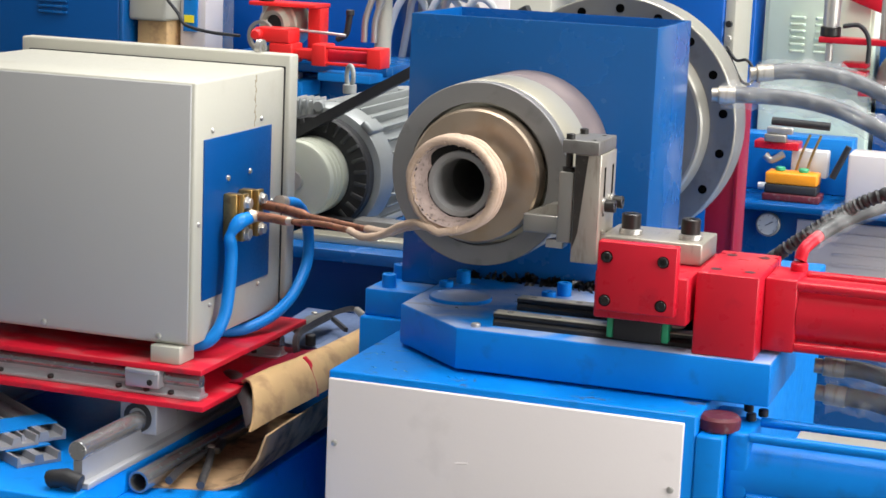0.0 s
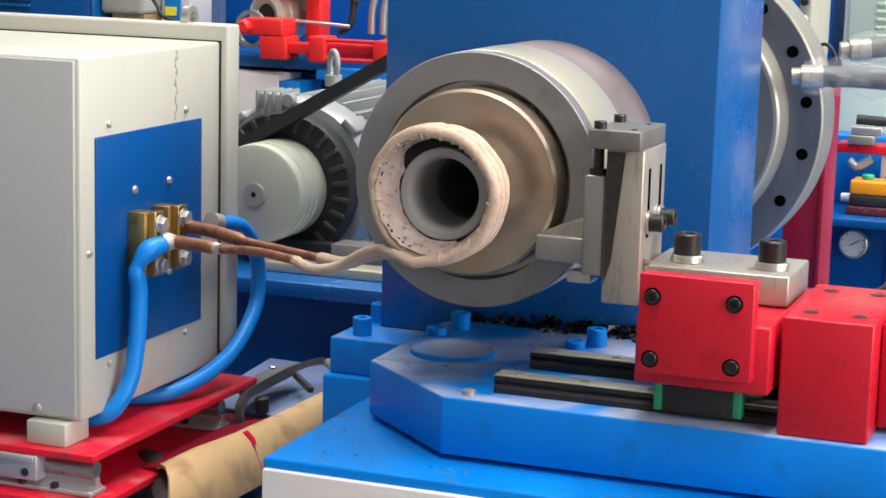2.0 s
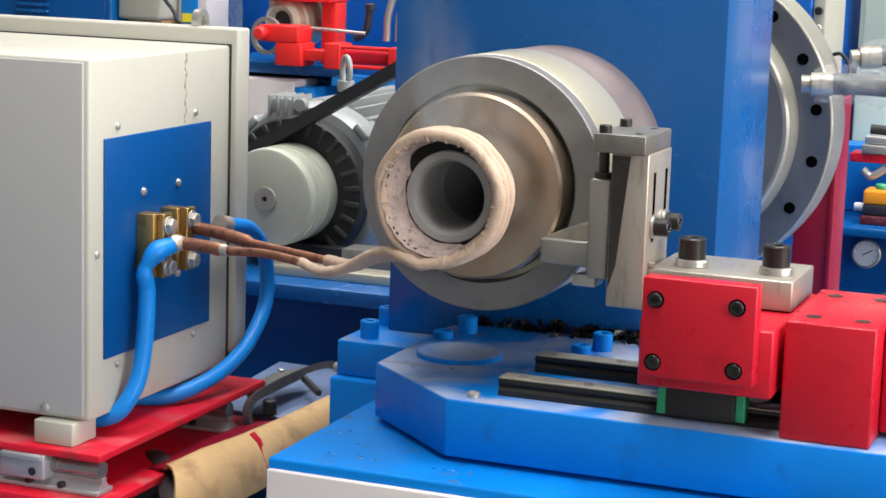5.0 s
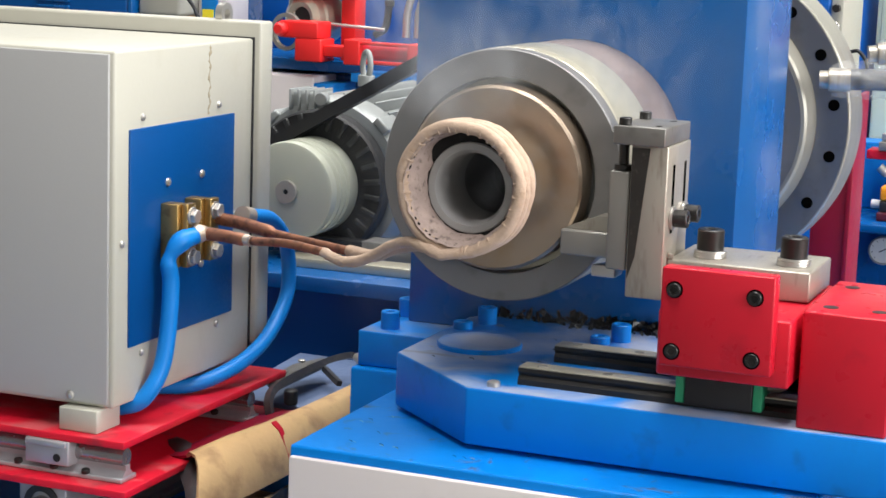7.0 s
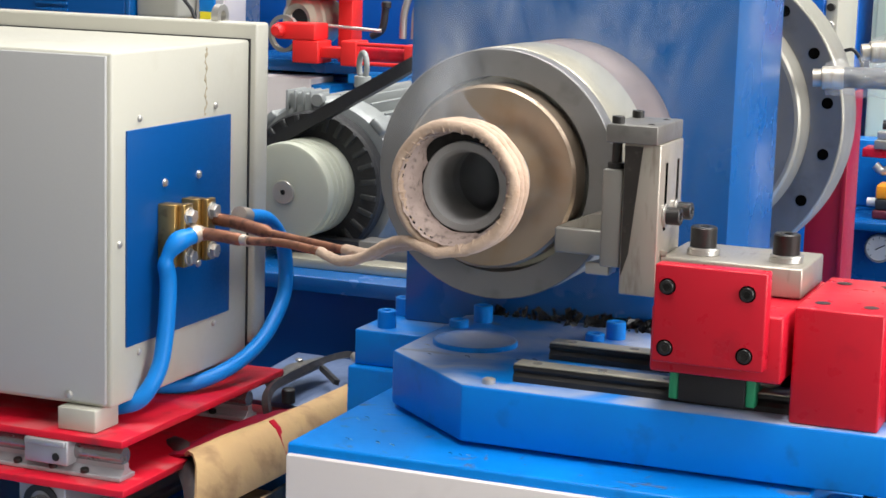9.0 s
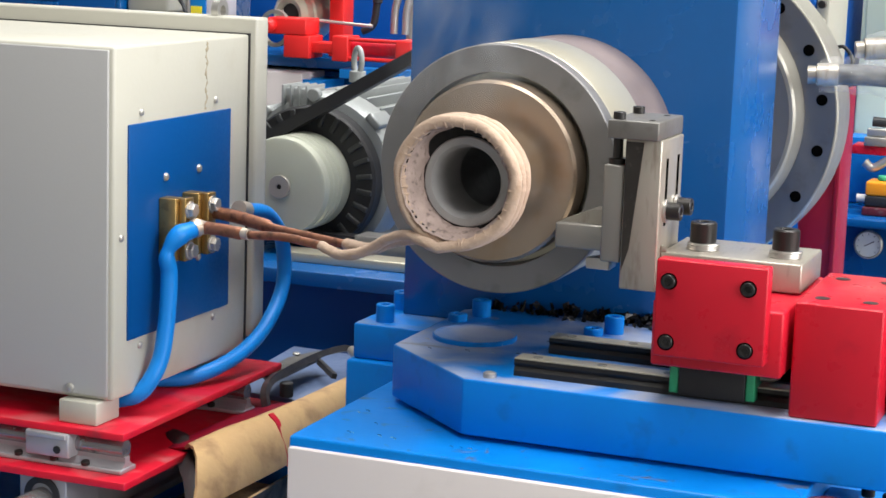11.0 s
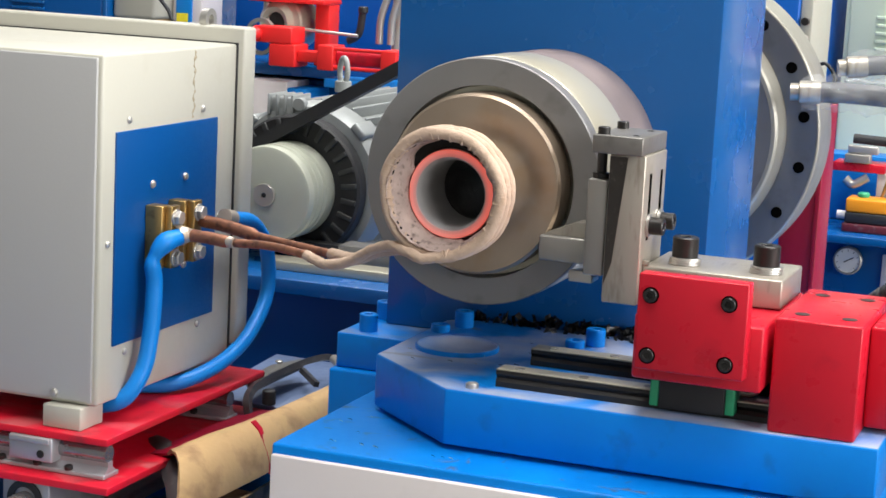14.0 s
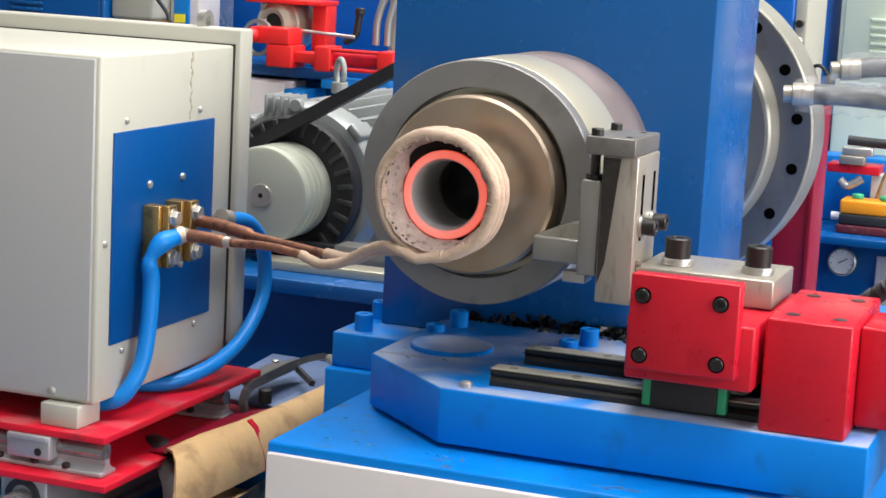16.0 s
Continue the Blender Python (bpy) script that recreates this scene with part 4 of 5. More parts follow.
def water_hose(points, r, label, kink=0.0):
    t = thing("water_hose", points[0], label, "hose", "blue water hoses of the heater")

    def bore(s):
        # swollen above the pinch where the hose bends over its end
        return r * (1 + kink * (0.9 * math.exp(-((s - 0.10) / 0.05) ** 2) - math.exp(-((s - 0.20) / 0.035) ** 2)))

    part("hose", sweep(spline(points, 12), bore, 18), HOSE_BLUE, t)
    part("ferrule", sweep([Vector(points[0]) + (Vector(points[0]) - Vector(points[1])) * 0.35, points[0]], r * 1.08, 16, True, 0.1), SOLDER, t)
    return t


water_hose([(-0.316, 0.080, 0.894), (-0.323, 0.064, 0.889), (-0.331, 0.056, 0.872), (-0.331, 0.060, 0.852), (-0.331, 0.059, 0.826), (-0.332, 0.056, 0.796), (-0.334, 0.050, 0.768), (-0.340, 0.040, 0.747), (-0.352, 0.034, 0.733), (-0.380, 0.034, 0.7245)], 0.0084, "bright blue rubber water hose kinked below its solder end", 0.22)
water_hose([(-0.322, 0.205, 0.8965), (-0.326, 0.262, 0.884), (-0.328, 0.302, 0.850), (-0.329, 0.309, 0.80), (-0.330, 0.276, 0.764), (-0.333, 0.235, 0.744), (-0.342, 0.190, 0.7315), (-0.362, 0.155, 0.7235), (-0.395, 0.135, 0.7225)], 0.0080, "bright blue rubber water hose in a loop")


def heater_stand():
    t = thing("cross_table", (-0.55, 0.12, 0.56), "two-tier red plate sliding table on steel rails", "sliding table")
    part("top_plate", box(-0.80, -0.3250, -0.034, 0.302, 0.7062, 0.7135, 0.001), RED_DUSTY, t)
    for y in (-0.016, 0.235):
        r = part("support_rail", prism([(-0.80, y - 0.014), (-0.330, y - 0.014), (-0.330, y + 0.014), (-0.80, y + 0.014)], 0.6718, 0.6765, 0.001), ALU, t)
        web = bmesh.new()
        prof = [(y - 0.010, 0.6766), (y - 0.004, 0.682), (y - 0.004, 0.687), (y + 0.004, 0.687), (y + 0.004, 0.682), (y + 0.010, 0.6766)]
        ends = [[web.verts.new((x, py, pz)) for py, pz in prof] for x in (-0.80, -0.331)]
        web.faces.new(ends[0])
        web.faces.new(ends[1][::-1])
        for k in range(len(prof)):
            n = (k + 1) % len(prof)
            web.faces.new((ends[0][k], ends[1][k], ends[1][n], ends[0][n]))
        bmesh.ops.recalc_face_normals(web, faces=web.faces[:])
        part("rail_web", web, ALU, r)
        part("round_shaft", lathe([(0, 0), (0.0080, 0), (0.0086, 0.001), (0.0086, 0.468), (0, 0.468)], (-0.8005, y, 0.694), (1, 0, 0), 28, False), SHAFT, r)
        for x in (-0.445, -0.405, -0.37, -0.545, -0.62):
            part("rail_bolt", disc((x, y - 0.0115, 0.6766), (0, -0.2, 1), 0.0042, 0, 0.004, 0.0005, 14), BOLT, r)
        for x in (-0.432, -0.70):
            b = part("bearing_block", box(x, x + 0.048, y - 0.020, y + 0.020, 0.682, 0.7060, 0.0015), ALU, t)
            part("bearing_lip", box(x + 0.002, x + 0.046, y - 0.023, y - 0.0202, 0.7005, 0.7058, 0.0008), ALU, b)
            part("block_bolt", disc((x + 0.036, y - 0.0205, 0.690), (0, -1, 0), 0.004, 0, 0.0015, 0.0004, 14), BOLT, b)
    part("middle_plate", box(-0.80, -0.3140, -0.050, 0.296, 0.6640, 0.6715, 0.001), RED_DUSTY, t)
    for x in (-0.411, -0.69):
        part("lower_bearing", box(x - 0.026, x + 0.026, -0.038, 0.02, 0.6215, 0.6638, 0.0015), ALU, t)
        part("lower_bearing", box(x - 0.026, x + 0.026, 0.19, 0.248, 0.6215, 0.6638, 0.0015), ALU, t)
        r = part("lower_rail", box(x - 0.0155, x + 0.0155, -0.192, 0.40, 0.5922, 0.600, 0.001), ALU, t)
        part("lower_web", box(x - 0.006, x + 0.006, -0.190, 0.40, 0.6002, 0.630, 0), ALU, r)
        part("lower_shaft", lathe([(0, 0), (0.0115, 0), (0.0125, 0.001), (0.0125, 0.59), (0, 0.59)], (x, -0.192, 0.6390), (0, 1, 0), 28, False), SHAFT, r)
        part("bore_ring", lathe([(0.0128, 0), (0.0195, 0), (0.0195, 0.002), (0.0128, 0.002)], (x, -0.0385, 0.6430), (0, -1, 0), 28), BLACK, t)
        part("end_stop", sweep([(x - 0.030, -0.204, 0.604), (x - 0.006, -0.206, 0.609), (x + 0.012, -0.204, 0.604)], 0.0115, 10, True, 0.15), BLACK, t, "black rubber end stop")
    fr = part("frame", box(-0.90, -0.3985, -0.235, 0.42, 0.0, 0.5920, 0.003), BLUE_WORN_LIT, t)
    part("low_shelf", box(-0.3983, -0.270, -0.240, 0.30, 0.0, 0.5612, 0.003), BLUE_WORN_LIT, fr)
    return t


heater_stand()


# ---- motor ----
def motor():
    mx, mz = -0.493, 0.857
    t = thing("electric_motor", (mx, 0.85, 0.7685), "grey ribbed electric motor with black belt pulley", "motor")
    p = part("pulley", lathe([(0.008, 0), (0.058, 0.0), (0.0620, 0.002), (0.0635, 0.010), (0.0635, 0.014), (0.0572, 0.018), (0.0572, 0.021), (0.0635, 0.025), (0.0635, 0.029), (0.0572, 0.033), (0.0572, 0.036), (0.0635, 0.040), (0.0635, 0.044), (0.0572, 0.048), (0.0572, 0.050), (0.0635, 0.053), (0.0635, 0.078), (0.008, 0.078)], (mx, 0.632, mz), n=64), CAST, t, "grey-green grooved cast pulley")
    part("shaft_washer", lathe([(0.0035, 0), (0.0145, 0), (0.0150, 0.0008), (0.0150, 0.004), (0.0035, 0.004)], (mx, 0.6275, mz), n=36), ZINC, p)
    part("shaft_bolt_hole", disc((mx, 0.6305, mz), (0, -1, 0), 0.0040, 0, 0.001, 0.0002, 18), BLACK, p)
    part("drive_sheave", lathe([(0.01, 0), (0.094, 0), (0.097, 0.004), (0.097, 0.024), (0.01, 0.024)], (mx, 0.712, mz), n=64), BLACK, t, "black rubber belt sheave")
    for k in range(26):
        own = box(-0.0034, 0.0034, 0.7070, 0.7118, 0.073, 0.0940, 0.0012)
        bmesh.ops.rotate(own, verts=own.verts, cent=(0, 0, 0), matrix=Matrix.Rotation(math.tau * k / 26, 3, "Y"))
        bmesh.ops.translate(own, verts=own.verts, vec=(mx, 0, mz))
        part("vent_rib", own, RIB, t)
    part("end_bell", lathe([(0.02, 0), (0.080, 0), (0.107, 0.004), (0.112, 0.012), (0.112, 0.055), (0.02, 0.055)], (mx, 0.738, mz), n=72), MOTOR, t)
    part("stator", lathe([(0, 0), (0.098, 0), (0.098, 0.30), (0, 0.30)], (mx, 0.794, mz), n=60, closed=False), MOTOR, t)
    for k in range(30):
        g = radians(12 * k)
        own = box(-0.0016, 0.0016, 0.796, 1.092, 0.097, 0.114, 0.0008)
        bmesh.ops.rotate(own, verts=own.verts, cent=(0, 0, 0), matrix=Matrix.Rotation(g, 3, "Y"))
        bmesh.ops.translate(own, verts=own.verts, vec=(mx, 0, mz))
        part("cooling_fin", own, MOTOR, t)
    for g in (45, 135, 225, 315):
        own = box(-0.012, 0.012, 0.740, 0.792, 0.106, 0.118, 0.003)
        bmesh.ops.rotate(own, verts=own.verts, cent=(0, 0, 0), matrix=Matrix.Rotation(radians(g), 3, "Y"))
        bmesh.ops.translate(own, verts=own.verts, vec=(mx, 0, mz))
        part("bell_lug", own, MOTOR, t)
    lug = part("lifting_lug", box(mx - 0.050, mx - 0.012, 0.742, 0.79, 0.952, 0.974, 0.003), MOTOR, t)
    for k in range(4):
        part("lug_rib", box(mx - 0.052 + 0.0115 * k, mx - 0.0485 + 0.0115 * k, 0.736, 0.792, 0.950, 0.9775, 0.001), MOTOR, lug)
    part("lug_bolt", disc((mx - 0.006, 0.748, 0.966), (0, -1, 0), 0.009, 0, 0.012, 0.001, 18), MOTOR, lug)
    e = part("eyebolt_shank", disc((-0.527, 0.944, 0.968), (0, 0, 1), 0.012, 0, 0.016, 0.001, 24), MOTOR, t)
    ring = []
    for k in range(33):
        g = k * math.tau / 32
        ring.append((-0.527 + 0.0085 * math.cos(g), 0.944 - 0.006 * math.cos(g), 0.998 + 0.0185 * math.sin(g)))
    part("eyebolt_ring", sweep(ring, 0.0042, 12), MOTOR, e)
    part("fan_cover", lathe([(0, 0.08), (0.10, 0.08), (0.110, 0.06), (0.110, 0), (0, 0)], (mx, 1.094, mz), n=48, closed=False), MOTOR, t)
    for x in (-0.09, 0.06):
        part("motor_foot", box(mx + x, mx + x + 0.03, 0.80, 1.06, 0.7685, 0.78, 0.002), MOTOR, t)
    return t


def belt():
    t = thing("drive_belt", (-0.3, 0.73, 0.95), "black rubber drive belt from motor to spindle", "belt")
    own = bmesh.new()
    pts = []
    for k in range(17):
        g = radians(120 + 150 * k / 16)
        pts.append((-0.493 + 0.0638 * math.cos(g), 0.857 + 0.0638 * math.sin(g)))
    pts = [(-0.13, 1.140), (-0.26, 1.065), (-0.40, 0.984)] + pts + [(-0.10, 0.785)]
    inner = pts
    vs = []
    for k, (x, z) in enumerate(inner):
        a, b = inner[max(k - 1, 0)], inner[min(k + 1, len(inner) - 1)]
        d = Vector((b[0] - a[0], b[1] - a[1])).normalized()
        nx, nz = -d.y * -0.016, d.x * -0.016
        vs.append([own.verts.new((x + ox, y, z + oz)) for ox, oz, y in ((0, 0, 0.686), (nx, nz, 0.686), (nx, nz, 0.709), (0, 0, 0.709))])
    for p, q in zip(vs, vs[1:]):
        for j in range(4):
            own.faces.new((p[j], p[(j + 1) % 4], q[(j + 1) % 4], q[j]))
    own.faces.new(vs[0][::-1])
    own.faces.new(vs[-1])
    bmesh.ops.recalc_face_normals(own, faces=own.faces[:])
    part("belt_band", own, BLACK, t)
    return t


def motor_frame():
    t = thing("motor_frame", (-0.45, 0.8, 0), "blue painted steel motor frame beside the base", "machine frame")
    part("ledge", box(-0.75, -0.2195, 0.55, 1.3, 0.749, 0.768, 0.002), BLUE_DARKENED, t)
    part("apron", box(-0.75, -0.14, 0.60, 1.3, 0.0, 0.7488, 0.002), BLUE_DARK, t)
    part("back_block", box(-0.2190, -0.1385, 0.402, 0.98, 0.4, 0.744, 0.002), BLUE_DARKENED, t)
    part("slide_bar", box(-0.48, -0.22, 0.60, 0.64, 0.7682, 0.780, 0.001), STEEL_BRIGHT, t)
    part("slide_bar", box(-0.40, -0.22, 0.66, 0.70, 0.7682, 0.798, 0.001), STEEL_FACE, t)
    return t


motor()
belt()
motor_frame()



# ---- clutter between heater and machine ----
def bent_sheet(section, path, thick=0.003, rough=0.0, skew=0.0):
    """A sheet with an open cross-section (across, up) carried along a path of (place, scale) rows."""
    own = bmesh.new()
    rows = []
    for n, (p, k) in enumerate(path):
        p = Vector(p)
        d = (Vector(path[min(n + 1, len(path) - 1)][0]) - Vector(path[max(n - 1, 0)][0])).normalized()
        side = Vector((d.y, -d.x, 0)).normalized()
        rows.append([own.verts.new(p + side * a * k + Vector((0, 0, h * k)) + Vector((1, 1, 1)) * rough * noise.noise((p + side * a) * 30) - Vector((0, skew * j * max(0.0, 1 - n / 3), 0))) for j, (a, h) in enumerate(section)])
    for p, q in zip(rows, rows[1:]):
        for j in range(len(section) - 1):
            own.faces.new((p[j], p[j + 1], q[j + 1], q[j]))
    bmesh.ops.recalc_face_normals(own, faces=own.faces[:])
    bmesh.ops.solidify(own, geom=own.faces[:], thickness=thick)
    return smooth(own, 40)


def cardboard():
    t = thing("cardboard_sheet", (-0.27, 0.15, 0.55), "bent brown cardboard sheet with oily stains beside the red table", "cardboard")
    sec = [(-0.025, -0.003), (-0.016, 0.003), (-0.004, 0.004), (0.006, -0.001), (0.013, -0.010), (0.019, -0.022), (0.022, -0.034), (0.022, -0.044)]
    rows = [((-0.290, 0.060, 0.682), 1.08), ((-0.277, 0.10, 0.688), 1.04), ((-0.260, 0.145, 0.693), 0.97), ((-0.250, 0.23, 0.696), 0.90), ((-0.245, 0.31, 0.698), 0.84), ((-0.241, 0.40, 0.700), 0.80)]
    part("arched_flap", bent_sheet(sec, rows, 0.0035, 0.003, 0.008), CARD, t, "pale brown arched cardboard flap")
    part("stained_flap", bent_sheet([(-0.085, -0.022), (-0.05, -0.010), (-0.020, -0.003)], rows[:4], 0.0025, 0.002), DARKENED_RED, t, "dark red stained flap")
    part("torn_edge", bent_sheet([(a * 1.05, h * 1.05 + 0.001) for a, h in sec[2:]], [((-0.2600, 0.142, 0.693), 0.97), ((-0.2590, 0.150, 0.693), 0.965)], 0.0012, 0.006), RED_WORN, t, "torn red paper edge")
    part("tray", bent_sheet([(-0.062, 0.004), (-0.04, 0.0), (0.0, -0.002), (0.035, 0.0), (0.062, 0.008), (0.080, 0.038), (0.086, 0.066)], [((-0.335, -0.075, 0.565), 1.0), ((-0.334, 0.02, 0.567), 1.0), ((-0.332, 0.12, 0.57), 1.0), ((-0.33, 0.34, 0.572), 1.0)], 0.003, 0.004, -0.012), CARD_DARK, t, "oily cardboard tray")
    return t


def steel_angle():
    t = thing("steel_angle", (-0.30, 0.06, 0.65), "dark steel strip lying under the cardboard edge", "steel strip")
    part("strip", bent_sheet([(-0.006, -0.004), (0.004, 0.002), (0.016, 0.0), (0.024, -0.008)], [((-0.372, 0.150, 0.668), 1.0), ((-0.345, 0.122, 0.675), 1.0), ((-0.312, 0.088, 0.674), 1.0), ((-0.284, 0.056, 0.660), 1.0), ((-0.268, 0.036, 0.638), 1.0)], 0.003), STEEL_DARK, t)
    return t


def steel_pipe():
    t = thing("steel_pipe", (-0.395, 0.1, 0.58), "thin polished steel pipe lying on the tray edge", "pipe")
    part("pipe_wall", lathe([(0.0115, 0), (0.0140, 0), (0.0140, 0.46), (0.0115, 0.46)], (-0.3800, -0.094, 0.5765), (0.02, 1, 0.0), 28), SHAFT, t)
    return t


def pliers():
    t = thing("pliers", (-0.33, 0.02, 0.575), "worn dark steel pliers lying in the cardboard tray", "pliers")
    for s in (-1, 1):
        part("handle", sweep(spline([(-0.325 + 0.022 * s, -0.075, 0.578), (-0.338 + 0.016 * s, -0.02, 0.580), (-0.348 + 0.007 * s, 0.03, 0.581), (-0.352, 0.055, 0.581)], 8), 0.0052, 12, True, 0.1), STEEL_DARK, t)
        part("jaw", prism([(-0.352, 0.05), (-0.352 + 0.011 * s, 0.06), (-0.358 + 0.007 * s, 0.10), (-0.361 + 0.001 * s, 0.103)][::s], 0.5765, 0.5865, 0.0015), STEEL_DARK, t)
    part("rivet", disc((-0.352, 0.056, 0.586), (0, 0, 1), 0.005, 0, 0.003, 0.0008, 16), ZINC, t)
    return t


def clamp_handle():
    t = thing("bar_clamp", (-0.31, 0.33, 0.65), "dark grey flat steel clamp bar lying behind the red table", "clamp")
    line = spline([(-0.3085, 0.2325, 0.680), (-0.3125, 0.2370, 0.697), (-0.3190, 0.2700, 0.7035), (-0.3235, 0.3480, 0.7040), (-0.3200, 0.4010, 0.7050), (-0.3105, 0.4300, 0.7055), (-0.2990, 0.4320, 0.7045), (-0.2775, 0.4080, 0.7020)], 8)
    own = sweep(line, 0.0052, 4)
    part("bent_bar", own, STEEL_DARK, t)
    part("flat_web", prism([(-0.3260, 0.270), (-0.3215, 0.272), (-0.3230, 0.400), (-0.3400, 0.430), (-0.3560, 0.380), (-0.3500, 0.300)], 0.6960, 0.7005, 0.001), STEEL_CAP, t, "worn grey flat plate")
    part("cross_bar", sweep([(-0.318, 0.385, 0.6985), (-0.284, 0.352, 0.6925)], 0.0042, 4), STEEL_DARK, t)
    part("knob", disc((-0.312, 0.288, 0.680), (0, 0, 1), 0.0075, 0, 0.016, 0.001, 20), BLACK, t)
    part("bright_tip", sweep([line[-9], line[-1]], 0.0056, 10), ZINC, t)
    for x, y in ((-0.352, 0.395), (-0.345, 0.335)):
        part("rivet", disc((x, y, 0.7005), (0, 0, 1), 0.0045, 0, 0.003, 0.001, 16), ZINC, t)
    return t


def loose_plate():
    t = thing("blue_grey_plate", (-0.31, 0.4, 0.655), "blue-grey steel plate lying on the frame", "plate")
    part("plate", prism([(-0.40, 0.302), (-0.235, 0.285), (-0.2195, 0.52), (-0.42, 0.53)], 0.668, 0.6765, 0.001), material("blue_grey_paint", (0.13, 0.18, 0.31), 0.4, vary=0.12, bump=0.05), t)
    part("support", box(-0.41, -0.2195, 0.31, 0.545, 0.0, 0.6678, 0.002), BLUE_DARK, t)
    return t


def extrusion(m, first=None):
    if first:
        return copy_thing(first, m)
    t = thing("aluminium_extrusion", (0, 0, 0), "bright ribbed aluminium profile with blue film end", "profile", "loose aluminium profiles")
    own = bmesh.new()
    prof = [(-0.03, 0), (-0.03, 0.013), (-0.027, 0.013), (-0.025, 0.004), (-0.007, 0.004), (-0.005, 0.013), (0.005, 0.013), (0.007, 0.004), (0.025, 0.004), (0.027, 0.013), (0.03, 0.013), (0.03, 0)]
    ends = [[own.verts.new((x, y, z)) for x, z in prof] for y in (0, 0.5)]
    own.faces.new(ends[0])
    own.faces.new(ends[1][::-1])
    for k in range(len(prof)):
        j = (k + 1) % len(prof)
        own.faces.new((ends[0][k], ends[0][j], ends[1][j], ends[1][k]))
    bmesh.ops.recalc_face_normals(own, faces=own.faces[:])
    part("profile", own, ALU, t)
    part("film", box(-0.031, 0.031, 0.03, 0.075, 0.0132, 0.0148, 0), HOSE_BLUE, t, "pale blue film band")
    t.matrix_basis = m
    return t


cardboard()
steel_angle()
steel_pipe()
pliers()
clamp_handle()
loose_plate()
first = extrusion(pose(-0.500, -0.130, 0.5925, 0, 0, 58))
extrusion(pose(-0.560, -0.185, 0.5925, 0, 0, 58), first)
extrusion(pose(-0.535, -0.125, 0.6080, 0, 0, 60), first)
extrusion(pose(-0.520, -0.085, 0.6080, 0, 0, 55), first)


# ---- hoses at the spindle and the slide ----
def wrapped_hose(points, r, label, film=True):
    t = thing("wrapped_hose", points[0], label, "hose", "hoses wrapped in clear film")
    line = spline(points, 12)
    part("hose", sweep(line, r, 18), material("grey_rubber", (0.075, 0.078, 0.085), 0.5, vary=0.2, scale=20, bump=0.05), t)
    if film:
        own = sweep(line, r * 1.32, 30, False)
        for v in own.verts:
            q = v.co
            near = min(line, key=lambda p: (p - q).length_squared)
            out = (q - near).normalized()
            crease = abs(noise.noise(q * 48)) + 0.6 * abs(noise.noise(q * 110 + Vector((3, 1, 2))))
            v.co = q + out * (0.0115 * crease - 0.003) + Vector((0, 0, -0.0045 * max(0.0, -out.z) * (1 + noise.noise(q * 25))))
        part("film", smooth(own, 9), FILM, t, "crumpled clear plastic film")
    d = (line[1] - line[0]).normalized()
    part("fitting", lathe([(0, -0.014), (r * 0.85, -0.014), (r * 0.85, -0.004), (r * 1.1, -0.003), (r * 1.1, 0.022), (0, 0.022)], line[0], d, 24, False), STEEL_WARM, t, "dull tan hose fitting")
    return t


wrapped_hose([(0.166, 0.735, 1.034), (0.225, 0.745, 1.036), (0.30, 0.76, 1.030), (0.37, 0.77, 1.010), (0.46, 0.76, 0.965), (0.60, 0.72, 0.86)], 0.0125, "grey hydraulic hose wrapped in crumpled clear film")
wrapped_hose([(0.200, 0.86, 1.060), (0.26, 0.88, 1.066), (0.33, 0.90, 1.058), (0.40, 0.91, 1.030), (0.48, 0.90, 0.98), (0.62, 0.87, 0.86)], 0.0125, "grey hydraulic hose in loose clear film")
wrapped_hose([(0.432, 0.115, 0.778), (0.48, 0.12, 0.776), (0.54, 0.11, 0.764), (0.62, 0.09, 0.745)], 0.0105, "short grey hose under clear film beside the slide")
wrapped_hose([(0.438, 0.10, 0.748), (0.50, 0.10, 0.744), (0.58, 0.08, 0.728)], 0.0115, "short dark hose under clear film beside the slide")


def conduit():
    t = thing("corrugated_conduit", (0.30, 0.46, 0.78), "black corrugated cable conduit with tape", "conduit")
    line = spline([(0.296, 0.40, 0.7455), (0.300, 0.33, 0.80), (0.325, 0.25, 0.862), (0.355, 0.20, 0.896), (0.415, 0.19, 0.945), (0.473, 0.18, 0.981), (0.60, 0.17, 1.03)], 30)
    part("ribbed_tube", sweep(line, lambda s: 0.0082 + 0.0012 * math.sin(s * 420), 14), BLACK, t)
    part("tape_wrap", sweep(line[118:140], lambda s: 0.0125 + 0.002 * noise.noise((s * 9, 0, 0)), 14, True, 0.2), FILM, t, "crumpled clear tape")
    return t


def port_pipe():
    t = thing("port_pipe", (0.40, 0.12, 0.9), "red bent port pipe with clear film on the cylinder", "pipe")
    line = spline([(0.392, 0.11, 0.905), (0.398, 0.118, 0.922), (0.424, 0.165, 0.942), (0.462, 0.24, 0.955), (0.53, 0.34, 0.965)], 10)
    part("elbow", sweep(line[:16], 0.0075, 16), RED_WORN, t)
    part("film", sweep(line[12:], lambda s: 0.013 + 0.002 * noise.noise((s * 11, 4, 0)), 16, False, 0.2), FILM, t, "crumpled clear plastic film")
    part("hose", sweep(line[15:], 0.0085, 14), BLACK, t)
    return t


conduit()
port_pipe()


